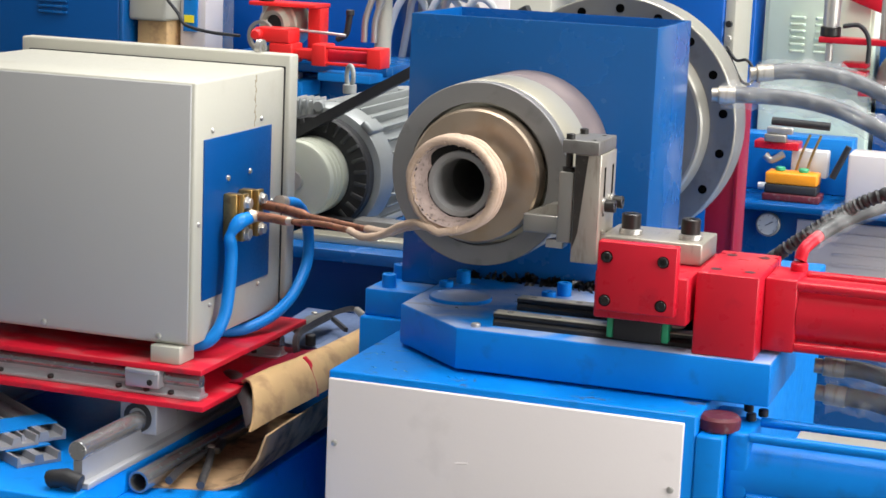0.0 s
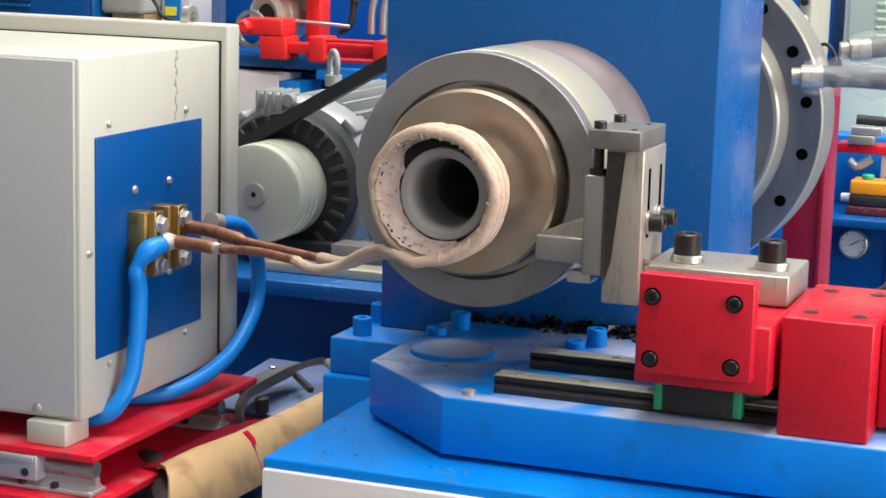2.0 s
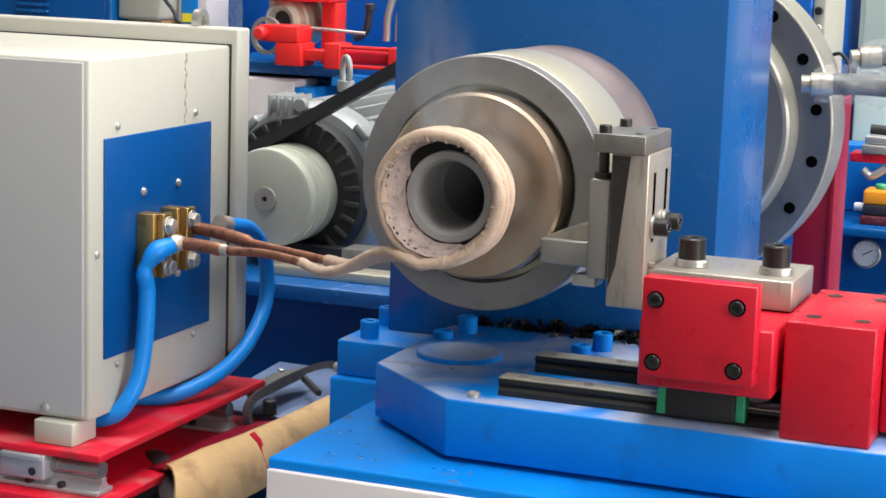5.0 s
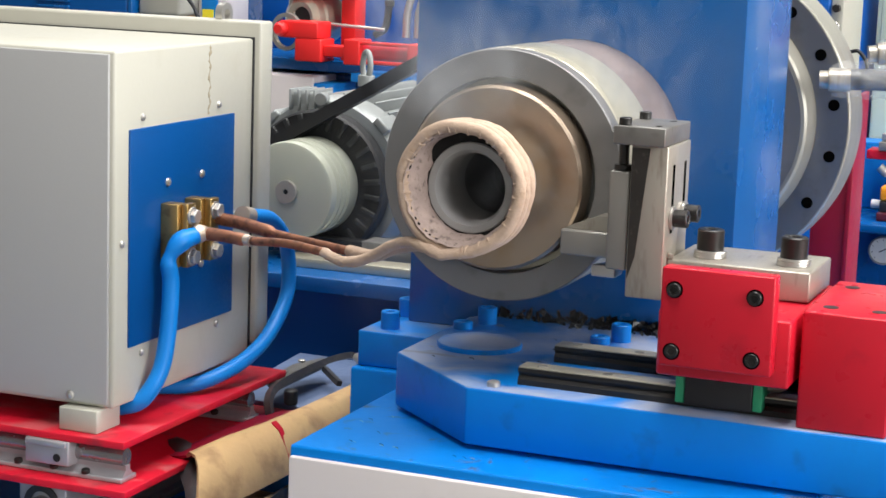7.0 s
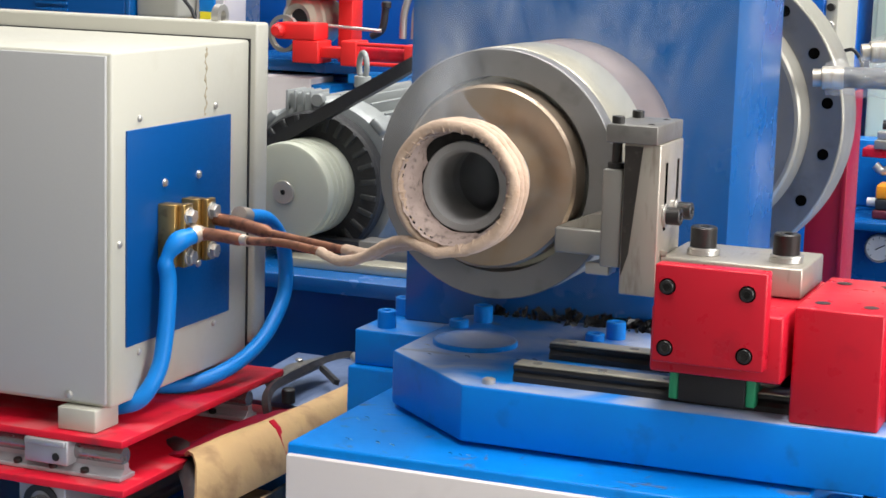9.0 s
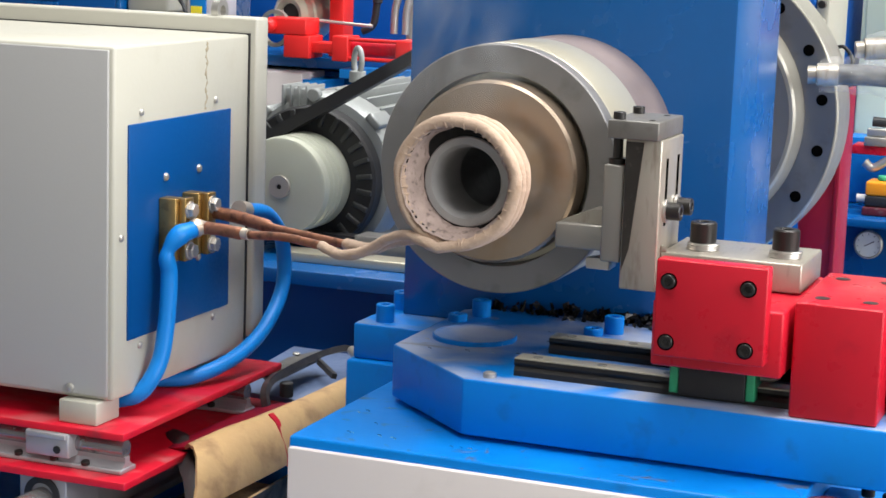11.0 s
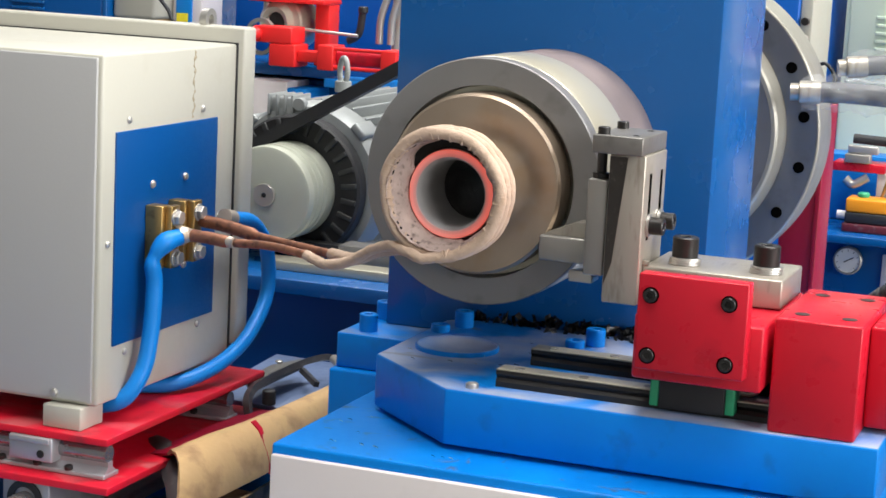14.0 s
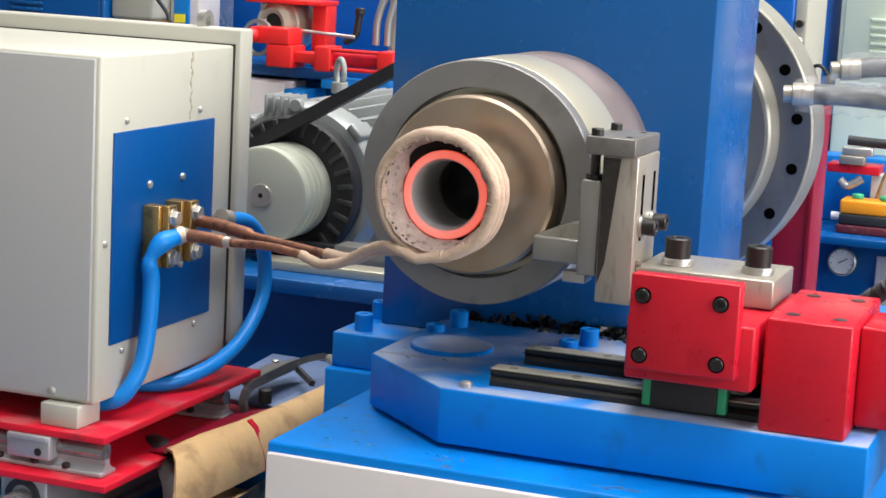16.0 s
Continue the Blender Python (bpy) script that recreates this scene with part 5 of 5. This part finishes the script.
def red_post():
    t = thing("red_post", (0.17, 0.97, 0), "red painted upright steel post behind the flange", "post")
    part("web", prism([(0.112, 0.95), (0.1565, 0.95), (0.1565, 1.00), (0.112, 1.00)], 0.0, 1.0, 0.001), DARKENED_RED, t)
    part("edge_flange", box(0.1567, 0.1635, 0.945, 1.03, 0.0, 1.0, 0.001), DARKENED_RED, t)
    part("foot", box(0.13, 0.21, 0.93, 1.05, 0.0, 0.02, 0.002), RED, t)
    return t


red_post()


# ---- machines behind ----
def back_machine_west():
    t = thing("tube_bender", (-1.1, 2.1, 0), "blue and red bending machine standing behind", "machine", "machines in the background")
    part("base", box(-1.45, -0.60, 2.05, 2.9, 0.0, 0.884, 0.004), BLUE_DARKENED, t)
    part("ledge", box(-1.32, -0.85, 1.98, 2.30, 0.894, 0.917, 0.002), BLUE_DARKENED, t)
    part("front_box", box(-1.34, -1.085, 1.93, 2.04, 0.74, 0.886, 0.003), PANEL, t, "pale grey sheet box")
    part("bright_corner", box(-1.0845, -1.040, 1.93, 2.04, 0.838, 0.874, 0.002), HOSE_BLUE, t)
    part("blue_tray", box(-0.99, -0.86, 1.90, 2.04, 0.884, 0.903, 0.002), HOSE_BLUE, t)
    part("tank", box(-1.40, -0.99, 2.31, 2.75, 0.885, 1.080, 0.003), TANK_BLUE, t)
    rim = bmesh.new()
    box(-1.41, -0.98, 2.300, 2.318, 1.0805, 1.098, 0.002, bm=rim)
    box(-1.41, -0.98, 2.742, 2.76, 1.0805, 1.098, 0.002, bm=rim)
    box(-1.41, -1.392, 2.318, 2.742, 1.0805, 1.098, 0.002, bm=rim)
    box(-0.998, -0.98, 2.318, 2.742, 1.0805, 1.098, 0.002, bm=rim)
    part("tank_rim", rim, BLUE_DARKENED, t)
    rg = part("chuck_ring", lathe([(0.024, 0), (0.034, -0.004), (0.046, 0.004), (0.048, 0.02), (0.052, 0.024), (0.054, 0.06), (0.05, 0.085), (0.024, 0.085)], (-1.142, 1.985, 0.998), (0.25, 1, 0), 56), STEEL_BRIGHT, t, "turned steel chuck ring")
    part("front_hoop", lathe([(0.030, 0), (0.038, 0), (0.038, 0.010), (0.030, 0.010)], (-1.157, 1.945, 0.972), (0.2, 1, 0), 40), ZINC, t)
    part("bore", disc((-1.142, 1.99, 0.998), (0.25, 1, 0), 0.026, 0, 0.01, 0.001, 30), BLACK, rg)
    part("column", box(-1.060, -1.028, 2.00, 2.05, 0.9175, 1.042, 0.002), RED_LIT, t)
    part("top_plate", box(-1.20, -1.028, 1.97, 2.06, 1.0425, 1.052, 0.002), RED_LIT, t)
    part("clamp_body", box(-1.150, -1.064, 1.90, 1.965, 0.964, 0.997, 0.003), RED_LIT, t)
    part("clamp_knob", lathe([(0, 0), (0.013, 0), (0.014, 0.012), (0.009, 0.02), (0, 0.02)], (-1.142, 1.90, 0.981), (0, -1, 0), 24, False), RED_LIT, t)
    part("clamp_arm", box(-1.114, -1.056, 1.90, 1.965, 0.9185, 0.9635, 0.003), RED_LIT, t)
    part("jaw", box(-1.0555, -1.0035, 1.91, 1.96, 0.93, 0.952, 0.002), RED_LIT, t)
    part("cylinder_head", box(-1.003, -0.968, 1.89, 1.95, 0.918, 0.968, 0.003), RED_LIT, t)
    part("barrel", lathe([(0, 0), (0.017, 0), (0.017, 0.10), (0, 0.10)], (-0.9675, 1.92, 0.944), (1, 0, 0), 30, False), RED_WORN, t)
    part("cylinder_end", box(-0.8670, -0.832, 1.89, 1.95, 0.920, 0.966, 0.003), RED_LIT, t)
    for z in (0.925, 0.962):
        part("tie_rod", sweep([(-0.968, 1.897, z), (-0.867, 1.897, z)], 0.004, 10), RED_LIT, t)
    part("rod", sweep([(-1.10, 1.96, 0.9935), (-0.955, 1.98, 0.985)], 0.0035, 10), ZINC, t)
    h = part("lever", sweep(spline([(-0.985, 2.0, 0.972), (-0.962, 2.0, 0.988), (-0.955, 2.0, 1.03)], 6), 0.0075, 12), BLACK, t)
    part("lever_grip", disc((-0.954, 2.0, 1.03), (0, 0, 1), 0.010, 0, 0.014, 0.002, 16), BLACK, h)
    for k, x in enumerate((-0.925, -0.900)):
        part("bent_pipe", sweep(spline([(x, 2.02, 0.97), (x + 0.004, 2.02, 1.03), (x + 0.03, 2.03, 1.10), (x + 0.07, 2.05, 1.13), (x + 0.11, 2.08, 1.10)], 8), 0.0075, 12), ZINC, t)
    part("white_standpipe", sweep([(-0.893, 2.06, 0.9175), (-0.893, 2.06, 1.10)], 0.020, 18), WHITE, t)
    part("ram", lathe([(0, 0), (0.015, 0), (0.015, 0.16), (0, 0.16)], (-1.168, 2.0, 1.060), (0, 0, 1), 28, False), ZINC, t)
    part("ram_nut", disc((-1.168, 2.0, 1.0525), (0, 0, 1), 0.020, 0, 0.02, 0.002, 24), BOLT, t)
    part("ram_tip", disc((-1.168, 2.0, 1.0), (0, 0, 1), 0.009, 0, 0.042, 0.002, 18), ZINC, t)
    return t


def switch_table():
    t = thing("switch_console", (-0.9, 2.6, 0), "cream control console with red push buttons", "console")
    part("console_top", prism([(-1.06, 2.35), (-0.78, 2.35), (-0.74, 2.60), (-1.10, 2.60)], 1.098, 1.135, 0.004), WHITE, t)
    part("stand", box(-0.95, -0.89, 2.45, 2.52, 0.0, 1.0975, 0.003), WHITE, t)
    for k in range(4):
        part("push_button", disc((-1.02 + 0.07 * k, 2.42, 1.135), (0, 0, 1), 0.009, 0, 0.010, 0.001, 16), RED if k % 2 else BOLT, t)
    for k in range(5):
        x = -0.98 + 0.045 * k
        part("loose_hose", sweep(spline([(x, 2.30, 0.90), (x + 0.02, 2.29, 1.0), (x + 0.06 - 0.02 * (k % 2), 2.28, 1.07), (x + 0.10, 2.30, 1.05), (x + 0.12, 2.32, 0.95)], 8), 0.009, 12), ZINC if k % 2 else STRAP, t)
    return t


def back_cabinet_west():
    t = thing("blue_cabinet", (-1.75, 2.2, 0), "large blue sheet steel machine cabinet with louvres", "cabinet")
    part("body", box(-1.98, -1.560, 2.0, 2.7, 0.0, 1.6, 0.004), BLUE_DARK, t)
    part("edge_strip", box(-1.5595, -1.548, 2.0, 2.7, 0.0, 1.6, 0.002), BLUE_DARKENED, t)
    for k in range(6):
        part("louvre", box(-1.78, -1.70, 1.9935, 1.9998, 0.99 + 0.014 * k, 0.997 + 0.014 * k, 0.001), BLUE_DARKENED, t)
    return t


def fan_unit():
    t = thing("fan_unit", (-1.48, 2.2, 0), "white pedestal unit with a round fan and yellow label", "fan unit")
    part("pedestal", box(-1.535, -1.455, 2.05, 2.2, 0.0, 0.985, 0.003), CARD, t, "beige pedestal")
    part("housing", box(-1.545, -1.445, 2.02, 2.25, 0.9852, 1.22, 0.008), WHITE, t)
    part("fan_ring", lathe([(0.006, 0), (0.026, 0), (0.030, 0.004), (0.026, 0.008), (0.006, 0.008)], (-1.497, 2.018, 1.085), (0, -1, 0), 30), ZINC, t)
    part("side_panel", box(-1.444, -1.375, 2.10, 2.2, 0.90, 1.25, 0.003), PANEL, t)
    p = part("blue_plate", box(-1.432, -1.395, 2.092, 2.0995, 0.96, 1.12, 0.001), HOSE_BLUE, t)
    part("yellow_label", box(-1.428, -1.402, 2.0885, 2.0915, 0.982, 1.000, 0), YELLOW, p, "yellow label")
    for k in range(3):
        part("port", disc((-1.425 + 0.012 * k, 2.0915, 1.06 - 0.02 * (k % 2)), (0, -1, 0), 0.004, 0, 0.004, 0.0005, 12), BOLT, p)
    part("cable", sweep(spline([(-1.44, 2.02, 1.04), (-1.40, 2.0, 1.01), (-1.37, 1.98, 0.985), (-1.30, 1.97, 0.972), (-1.22, 1.97, 0.968)], 8), 0.004, 10), BLACK, t)
    return t


def hose_bundle():
    t = thing("hose_bundle", (-2.1, 2.3, 0), "brown and grey hoses beside the blue cabinet", "hose")
    rnd = random.Random(5)
    for k in range(9):
        x = -2.28 + 0.032 * k
        part("bundle_hose", sweep(spline([(x, 2.3, 0.0), (x + rnd.uniform(-.03, .03), 2.28, 0.7), (x + rnd.uniform(-.05, .05), 2.25, 0.98), (x + rnd.uniform(-.08, .08), 2.25, 1.10), (x + 0.05, 2.3, 1.25)], 8), rnd.uniform(0.012, 0.022), 12), (CARD_DARK, ZINC, BLACK, STRAP)[k % 4], t)
    return t


back_machine_west()
switch_table()
back_cabinet_west()
fan_unit()
hose_bundle()


def mint_cabinet():
    t = thing("control_cabinet", (0.08, 2.3, 0), "mint green control cabinet with louvred door", "cabinet")
    part("body", box(-0.006, 0.235, 2.1, 2.6, 0.40, 1.5, 0.004), MINT, t)
    part("plinth", box(-0.006, 0.235, 2.1, 2.6, 0.0, 0.3995, 0.004), BLUE_DARK, t)
    d = part("door", box(0.002, 0.227, 2.094, 2.0995, 0.958, 1.49, 0.003), MINT, t)
    for x in (0.052, 0.107):
        for k in range(6):
            part("louvre", prism([(x, 2.0935), (x + 0.004, 2.088), (x + 0.032, 2.088), (x + 0.036, 2.0935)], 1.006 + 0.0148 * k, 1.012 + 0.0148 * k, 0.001), MINT, d)
    return t


def blue_column():
    t = thing("blue_column", (-0.09, 1.7, 0), "deep blue machine column with air fittings", "column")
    part("column", box(-0.20, -0.030, 1.75, 2.0, 0.0, 1.5, 0.004), TANK_BLUE, t)
    part("white_strip", box(-0.0295, -0.008, 1.76, 1.95, 0.9, 1.5, 0.002), WHITE, t)
    for k in range(4):
        part("fitting", disc((-0.019, 1.76, 0.99 + 0.03 * k), (0, -1, 0), 0.007, 0, 0.014, 0.001, 14), (ZINC, BOLT)[k % 2], t)
    part("valve", box(-0.025, 0.015, 1.70, 1.745, 0.925, 0.953, 0.004), ZINC, t)
    part("valve_body", sweep([(-0.02, 1.72, 0.89), (0.012, 1.72, 0.925)], 0.016, 16), STRAP, t)
    part("cable_loop", sweep(spline([(-0.018, 1.74, 1.035), (0.006, 1.72, 1.01), (0.030, 1.71, 1.012), (0.046, 1.71, 0.99), (0.040, 1.71, 0.965), (0.020, 1.72, 0.968), (0.002, 1.73, 0.995), (-0.012, 1.74, 1.02)], 8), 0.0032, 10), BLACK, t)
    return t


def east_machine():
    t = thing("press_machine", (0.3, 2.1, 0), "blue bench machine with gauge and pale panels", "machine", "machines in the background")
    part("bench", box(-0.02, 0.62, 1.98, 2.6, 0.0, 0.690, 0.004), BLUE_DARKENED, t)
    part("bench_top", box(-0.05, 0.64, 1.82, 2.6, 0.6905, 0.706, 0.003), BLUE_DARKENED, t)
    part("back_plate", box(-0.02, 0.22, 2.02, 2.09, 0.7065, 0.83, 0.003), HOSE_BLUE, t)
    p = part("front_panel", box(0.118, 0.45, 1.972, 1.9795, 0.42, 0.655, 0.002), PANEL, t, "pale louvred front panel")
    for k in range(4):
        part("louvre", box(0.20, 0.34, 1.966, 1.9718, 0.560 + 0.022 * k, 0.567 + 0.022 * k, 0.001), PANEL, p)
    part("upper_panel", box(0.225, 0.46, 1.90, 2.0, 0.7065, 0.815, 0.004), PANEL, t)
    part("left_panel", box(-0.30, -0.075, 1.97, 1.9795, 0.30, 0.655, 0.002), PANEL, t)
    part("left_body", box(-0.32, -0.0205, 1.98, 2.5, 0.0, 0.690, 0.003), BLUE_DARKENED, t)
    part("white_block", box(0.100, 0.178, 1.94, 1.98, 0.752, 0.810, 0.003), STRAP, t)
    for k, x in enumerate((0.112, 0.135)):
        part("copper_wire", sweep(spline([(x, 1.93, 0.762), (x + 0.010, 1.93, 0.80), (x + 0.026, 1.935, 0.845)], 6), 0.0028, 8), BRASS, t)
    part("steel_bar", box(0.045, 0.100, 1.93, 1.95, 0.842, 0.856, 0.002), ZINC, t)
    part("steel_block", box(0.042, 0.088, 1.92, 1.945, 0.825, 0.841, 0.002), STEEL, t)
    part("red_bracket", box(0.020, 0.115, 1.93, 1.99, 0.808, 0.8245, 0.002), RED, t)
    part("black_rod", sweep([(0.05, 1.96, 0.866), (0.175, 1.96, 0.862)], 0.009, 14), BLACK, t)
    part("knuckle", sweep(spline([(0.045, 1.93, 0.795), (0.06, 1.93, 0.785), (0.085, 1.93, 0.80)], 6), 0.008, 12), ZINC, t)
    part("black_lever", sweep([(0.195, 1.90, 0.76), (0.225, 1.90, 0.83)], 0.007, 10), BLACK, t)
    return t


def gauge():
    t = thing("pressure_gauge", (0.056, 1.985, 0.64), "round pressure gauge with white dial on the blue bench", "gauge")
    part("case", lathe([(0, 0.0), (0.0255, 0), (0.0265, 0.004), (0.0265, 0.014), (0.024, 0.016), (0.0232, 0.012), (0, 0.012)], (0.056, 1.9795, 0.638), (0, -1, 0), 40, False), ZINC, t)
    d = part("dial", disc((0.056, 1.9670, 0.638), (0, -1, 0), 0.0228, 0, 0.0008, 0.0001, 36), DIAL, t)
    for k in range(9):
        g = radians(-45 + 270 / 8 * k)
        part("scale_tick", sweep([(0.056 + 0.018 * math.cos(g), 1.9658, 0.638 + 0.018 * math.sin(g)), (0.056 + 0.021 * math.cos(g), 1.9658, 0.638 + 0.021 * math.sin(g))], 0.0006, 6), BLACK, d)
    part("needle", sweep([(0.050, 1.9655, 0.635), (0.067, 1.9655, 0.645)], 0.0009, 6), BLACK, d)
    return t


def orange_box():
    t = thing("foot_switch_box", (0.12, 1.9, 0.7065), "orange and black plastic switch box on the bench", "switch box")
    part("lower_half", box(0.058, 0.168, 1.87, 1.93, 0.722, 0.7415, 0.003), BLACK, t)
    part("upper_half", box(0.058, 0.168, 1.87, 1.93, 0.7418, 0.767, 0.004), ORANGE, t, "orange plastic lid")
    part("red_base", box(0.055, 0.175, 1.865, 1.94, 0.7065, 0.7215, 0.002), CRIMSON_DULL, t)
    for x in (0.085, 0.135):
        part("gland", disc((x, 1.90, 0.767), (0, 0, 1), 0.011, 0, 0.009, 0.002, 16), GREEN, t)
    part("side_plug", sweep([(0.057, 1.90, 0.732), (0.040, 1.90, 0.732)], 0.008, 12), STRAP, t)
    return t


def ring_machine_east():
    t = thing("end_forming_machine", (0.35, 2.3, 0), "blue machine with steel ring and red beam", "machine", "machines in the background")
    part("body", box(0.245, 0.75, 2.15, 2.8, 0.0, 1.035, 0.004), TANK_BLUE, t)
    part("ring", lathe([(0.02, 0), (0.048, 0), (0.060, 0.006), (0.066, 0.02), (0.066, 0.10), (0.02, 0.10)], (0.318, 2.04, 0.965), (0, 1, 0), 48), STEEL, t)
    part("ring_bore", disc((0.318, 2.045, 0.965), (0, 1, 0), 0.022, 0, 0.01, 0.001, 24), BLACK, t)
    part("red_beam", box(0.130, 0.60, 2.0, 2.06, 1.037, 1.050, 0.002), RED, t)
    part("red_jaw", box(0.222, 0.252, 2.0, 2.06, 0.928, 0.955, 0.002), RED, t)
    part("ram", lathe([(0, 0), (0.018, 0), (0.018, 0.25), (0, 0.25)], (0.152, 2.02, 1.064), (0, 0, 1), 28, False), ZINC, t)
    part("ram_base", disc((0.152, 2.02, 1.0502), (0, 0, 1), 0.022, 0, 0.022, 0.002, 24), BOLT, t)
    part("ram_tip", disc((0.152, 2.02, 0.998), (0, 0, 1), 0.008, 0, 0.038, 0.001, 16), ZINC, t)
    part("ram", lathe([(0, 0), (0.016, 0), (0.016, 0.2), (0, 0.2)], (0.272, 2.02, 1.0505), (0, 0, 1), 28, False), ZINC, t)
    b = box(-0.17, 0.17, -0.008, 0.008, -0.014, 0.014, 0.002)
    bmesh.ops.rotate(b, verts=b.verts, cent=(0, 0, 0), matrix=Matrix.Rotation(radians(20), 3, "Y"))
    bmesh.ops.translate(b, verts=b.verts, vec=(0.34, 2.08, 1.085))
    part("red_strut", b, RED, t)
    part("black_cable", sweep(spline([(0.18, 2.0, 1.075), (0.215, 2.0, 1.078), (0.236, 2.0, 1.05), (0.238, 2.0, 1.0)], 8), 0.005, 10), BLACK, t)
    for k in range(2):
        part("red_slab", box(0.18, 0.235, 2.02, 2.08, 0.968 + 0.018 * k, 0.979 + 0.018 * k, 0.002), RED, t)
    return t


mint_cabinet()
blue_column()
east_machine()
gauge()
orange_box()
ring_machine_east()


# ---- far row of machines that closes the view ----
def far_row():
    rnd = random.Random(11)
    for k in range(12):
        x = -5.2 + 0.62 * k
        t = thing("far_machine", (x, 4.2, 0), rnd.choice(("pale grey machine cabinet far behind", "blue painted machine far behind")), "machine", "machines in the background")
        pale = "pale" in t["label"]
        h = rnd.uniform(1.0, 1.7)
        part("body", box(x, x + rnd.uniform(0.4, 0.58), 4.0, 4.8, 0.0, h, 0.006), WHITE if pale else TANK_BLUE, t)
        part("top_unit", box(x + 0.05, x + 0.3, 4.1, 4.5, h + 0.001, h + rnd.uniform(0.1, 0.3), 0.006), BLUE_DARKENED if pale else MINT, t)
        part("door", box(x + 0.04, x + 0.3, 3.992, 3.9995, 0.3, h - 0.1, 0.002), PANEL if pale else BLUE_DARKENED, t)


far_row()


# ---- smoke ----
def smoke_puff(w, h, seed, mat=None):
    own = bmesh.new()
    n = 12
    grid = [[own.verts.new(((a / n - 0.5) * w, 0.10 * w * math.sin(a / n * 5 + seed) + 0.08 * w * math.sin(b / n * 4 + seed * 2), (b / n - 0.5) * h)) for a in range(n + 1)] for b in range(n + 1)]
    for b in range(n):
        for a in range(n):
            own.faces.new((grid[b][a], grid[b][a + 1], grid[b + 1][a + 1], grid[b + 1][a]))
    ob = part("smoke_puff", smooth(own, 180), mat or SMOKE)
    return tagged(ob, "thin grey smoke wisp rising from the coil", "smoke", "smoke wisps over the coil")


PUFFS = []
rnd_smoke = random.Random(21)
for k in range(15):
    wide = k % 3 == 2
    PUFFS.append((4.05 + 0.45 * k, smoke_puff(rnd_smoke.uniform(0.075, 0.105) if not wide else 0.19, rnd_smoke.uniform(0.15, 0.19), k), rnd_smoke.uniform(-0.045, 0.012), rnd_smoke.uniform(-12, 12)))


BORE_SMOKE = smoke_puff(0.058, 0.058, 43, HAZE)
VEILS = [smoke_puff(0.42, 0.42, 31, HAZE), smoke_puff(0.40, 0.40, 37, HAZE)]

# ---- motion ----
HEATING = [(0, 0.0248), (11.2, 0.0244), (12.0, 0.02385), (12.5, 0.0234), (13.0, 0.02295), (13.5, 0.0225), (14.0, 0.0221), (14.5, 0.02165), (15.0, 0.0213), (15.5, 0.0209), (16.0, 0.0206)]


def motions():
    # a slight made-up feed along y carries the rim through the glow ramp, so the glow grows
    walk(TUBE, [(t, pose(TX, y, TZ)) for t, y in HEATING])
    # wisps leave the hub, rise past the coil and drift away under the roof
    for start, puff, drift, turn in PUFFS:
        rows = [(0, pose(AX, 0.23, AZ)), (start - 0.3, pose(AX, 0.23, AZ)), (start, pose(AX - 0.015, 0.075, AZ + 0.035, 0, 0, turn * 0.2))]
        for s, up, back in ((0.5, 0.085, 0.055), (1.0, 0.135, 0.05), (1.6, 0.20, 0.06), (2.4, 0.30, 0.10), (3.6, 0.55, 0.2)):
            if start + s < 15.9:
                rows.append((start + s, pose(AX - 0.015 + drift * s * 1.4, back, AZ + up, 0, turn * 0.5, turn * s)))
        if start + 4.5 < 15.9:
            rows.append((start + 4.5, pose(AX + drift * 8, 0.4, AZ + 1.2, 0, turn, turn * 4)))
        rows.append((16.0, pose(AX + drift * 9, 0.6, 4.0, 0, turn, turn * 5)))
        walk(puff, rows)
    # haze fills the bore of the tube and stays in it
    walk(BORE_SMOKE, [(0, pose(TX, 0.268, TZ)), (4.3, pose(TX, 0.268, TZ)), (6.3, pose(TX, 0.060, TZ)), (9.2, pose(TX, 0.064, TZ, 0, 15)), (13.0, pose(TX, 0.085, TZ, 0, 35)), (16.0, pose(TX, 0.110, TZ, 0, 50))])
    # two wide veils hang before the head while the coil smokes
    for k, veil in enumerate(VEILS):
        x, y = (0.06, 0.088) if k else (-0.02, 0.095)
        walk(veil, [(0, pose(0.085, 0.35, 0.40)), (4.4, pose(0.085, 0.35, 0.40)), (5.4, pose(x + 0.03, y, 0.72)), (6.5, pose(x, y, 0.93 + 0.12 * k)), (8.0, pose(x + 0.02, y, 0.97 + 0.12 * k)),
                    (9.4, pose(x + 0.04, y, 1.00 + 0.14 * k)), (10.4, pose(x + 0.04, y, 1.25 + 0.1 * k)), (11.4, pose(x, 0.3, 1.9)), (13.0, pose(x, 0.6, 3.4)), (16.0, pose(x, 0.8, 5.0))])


motions()
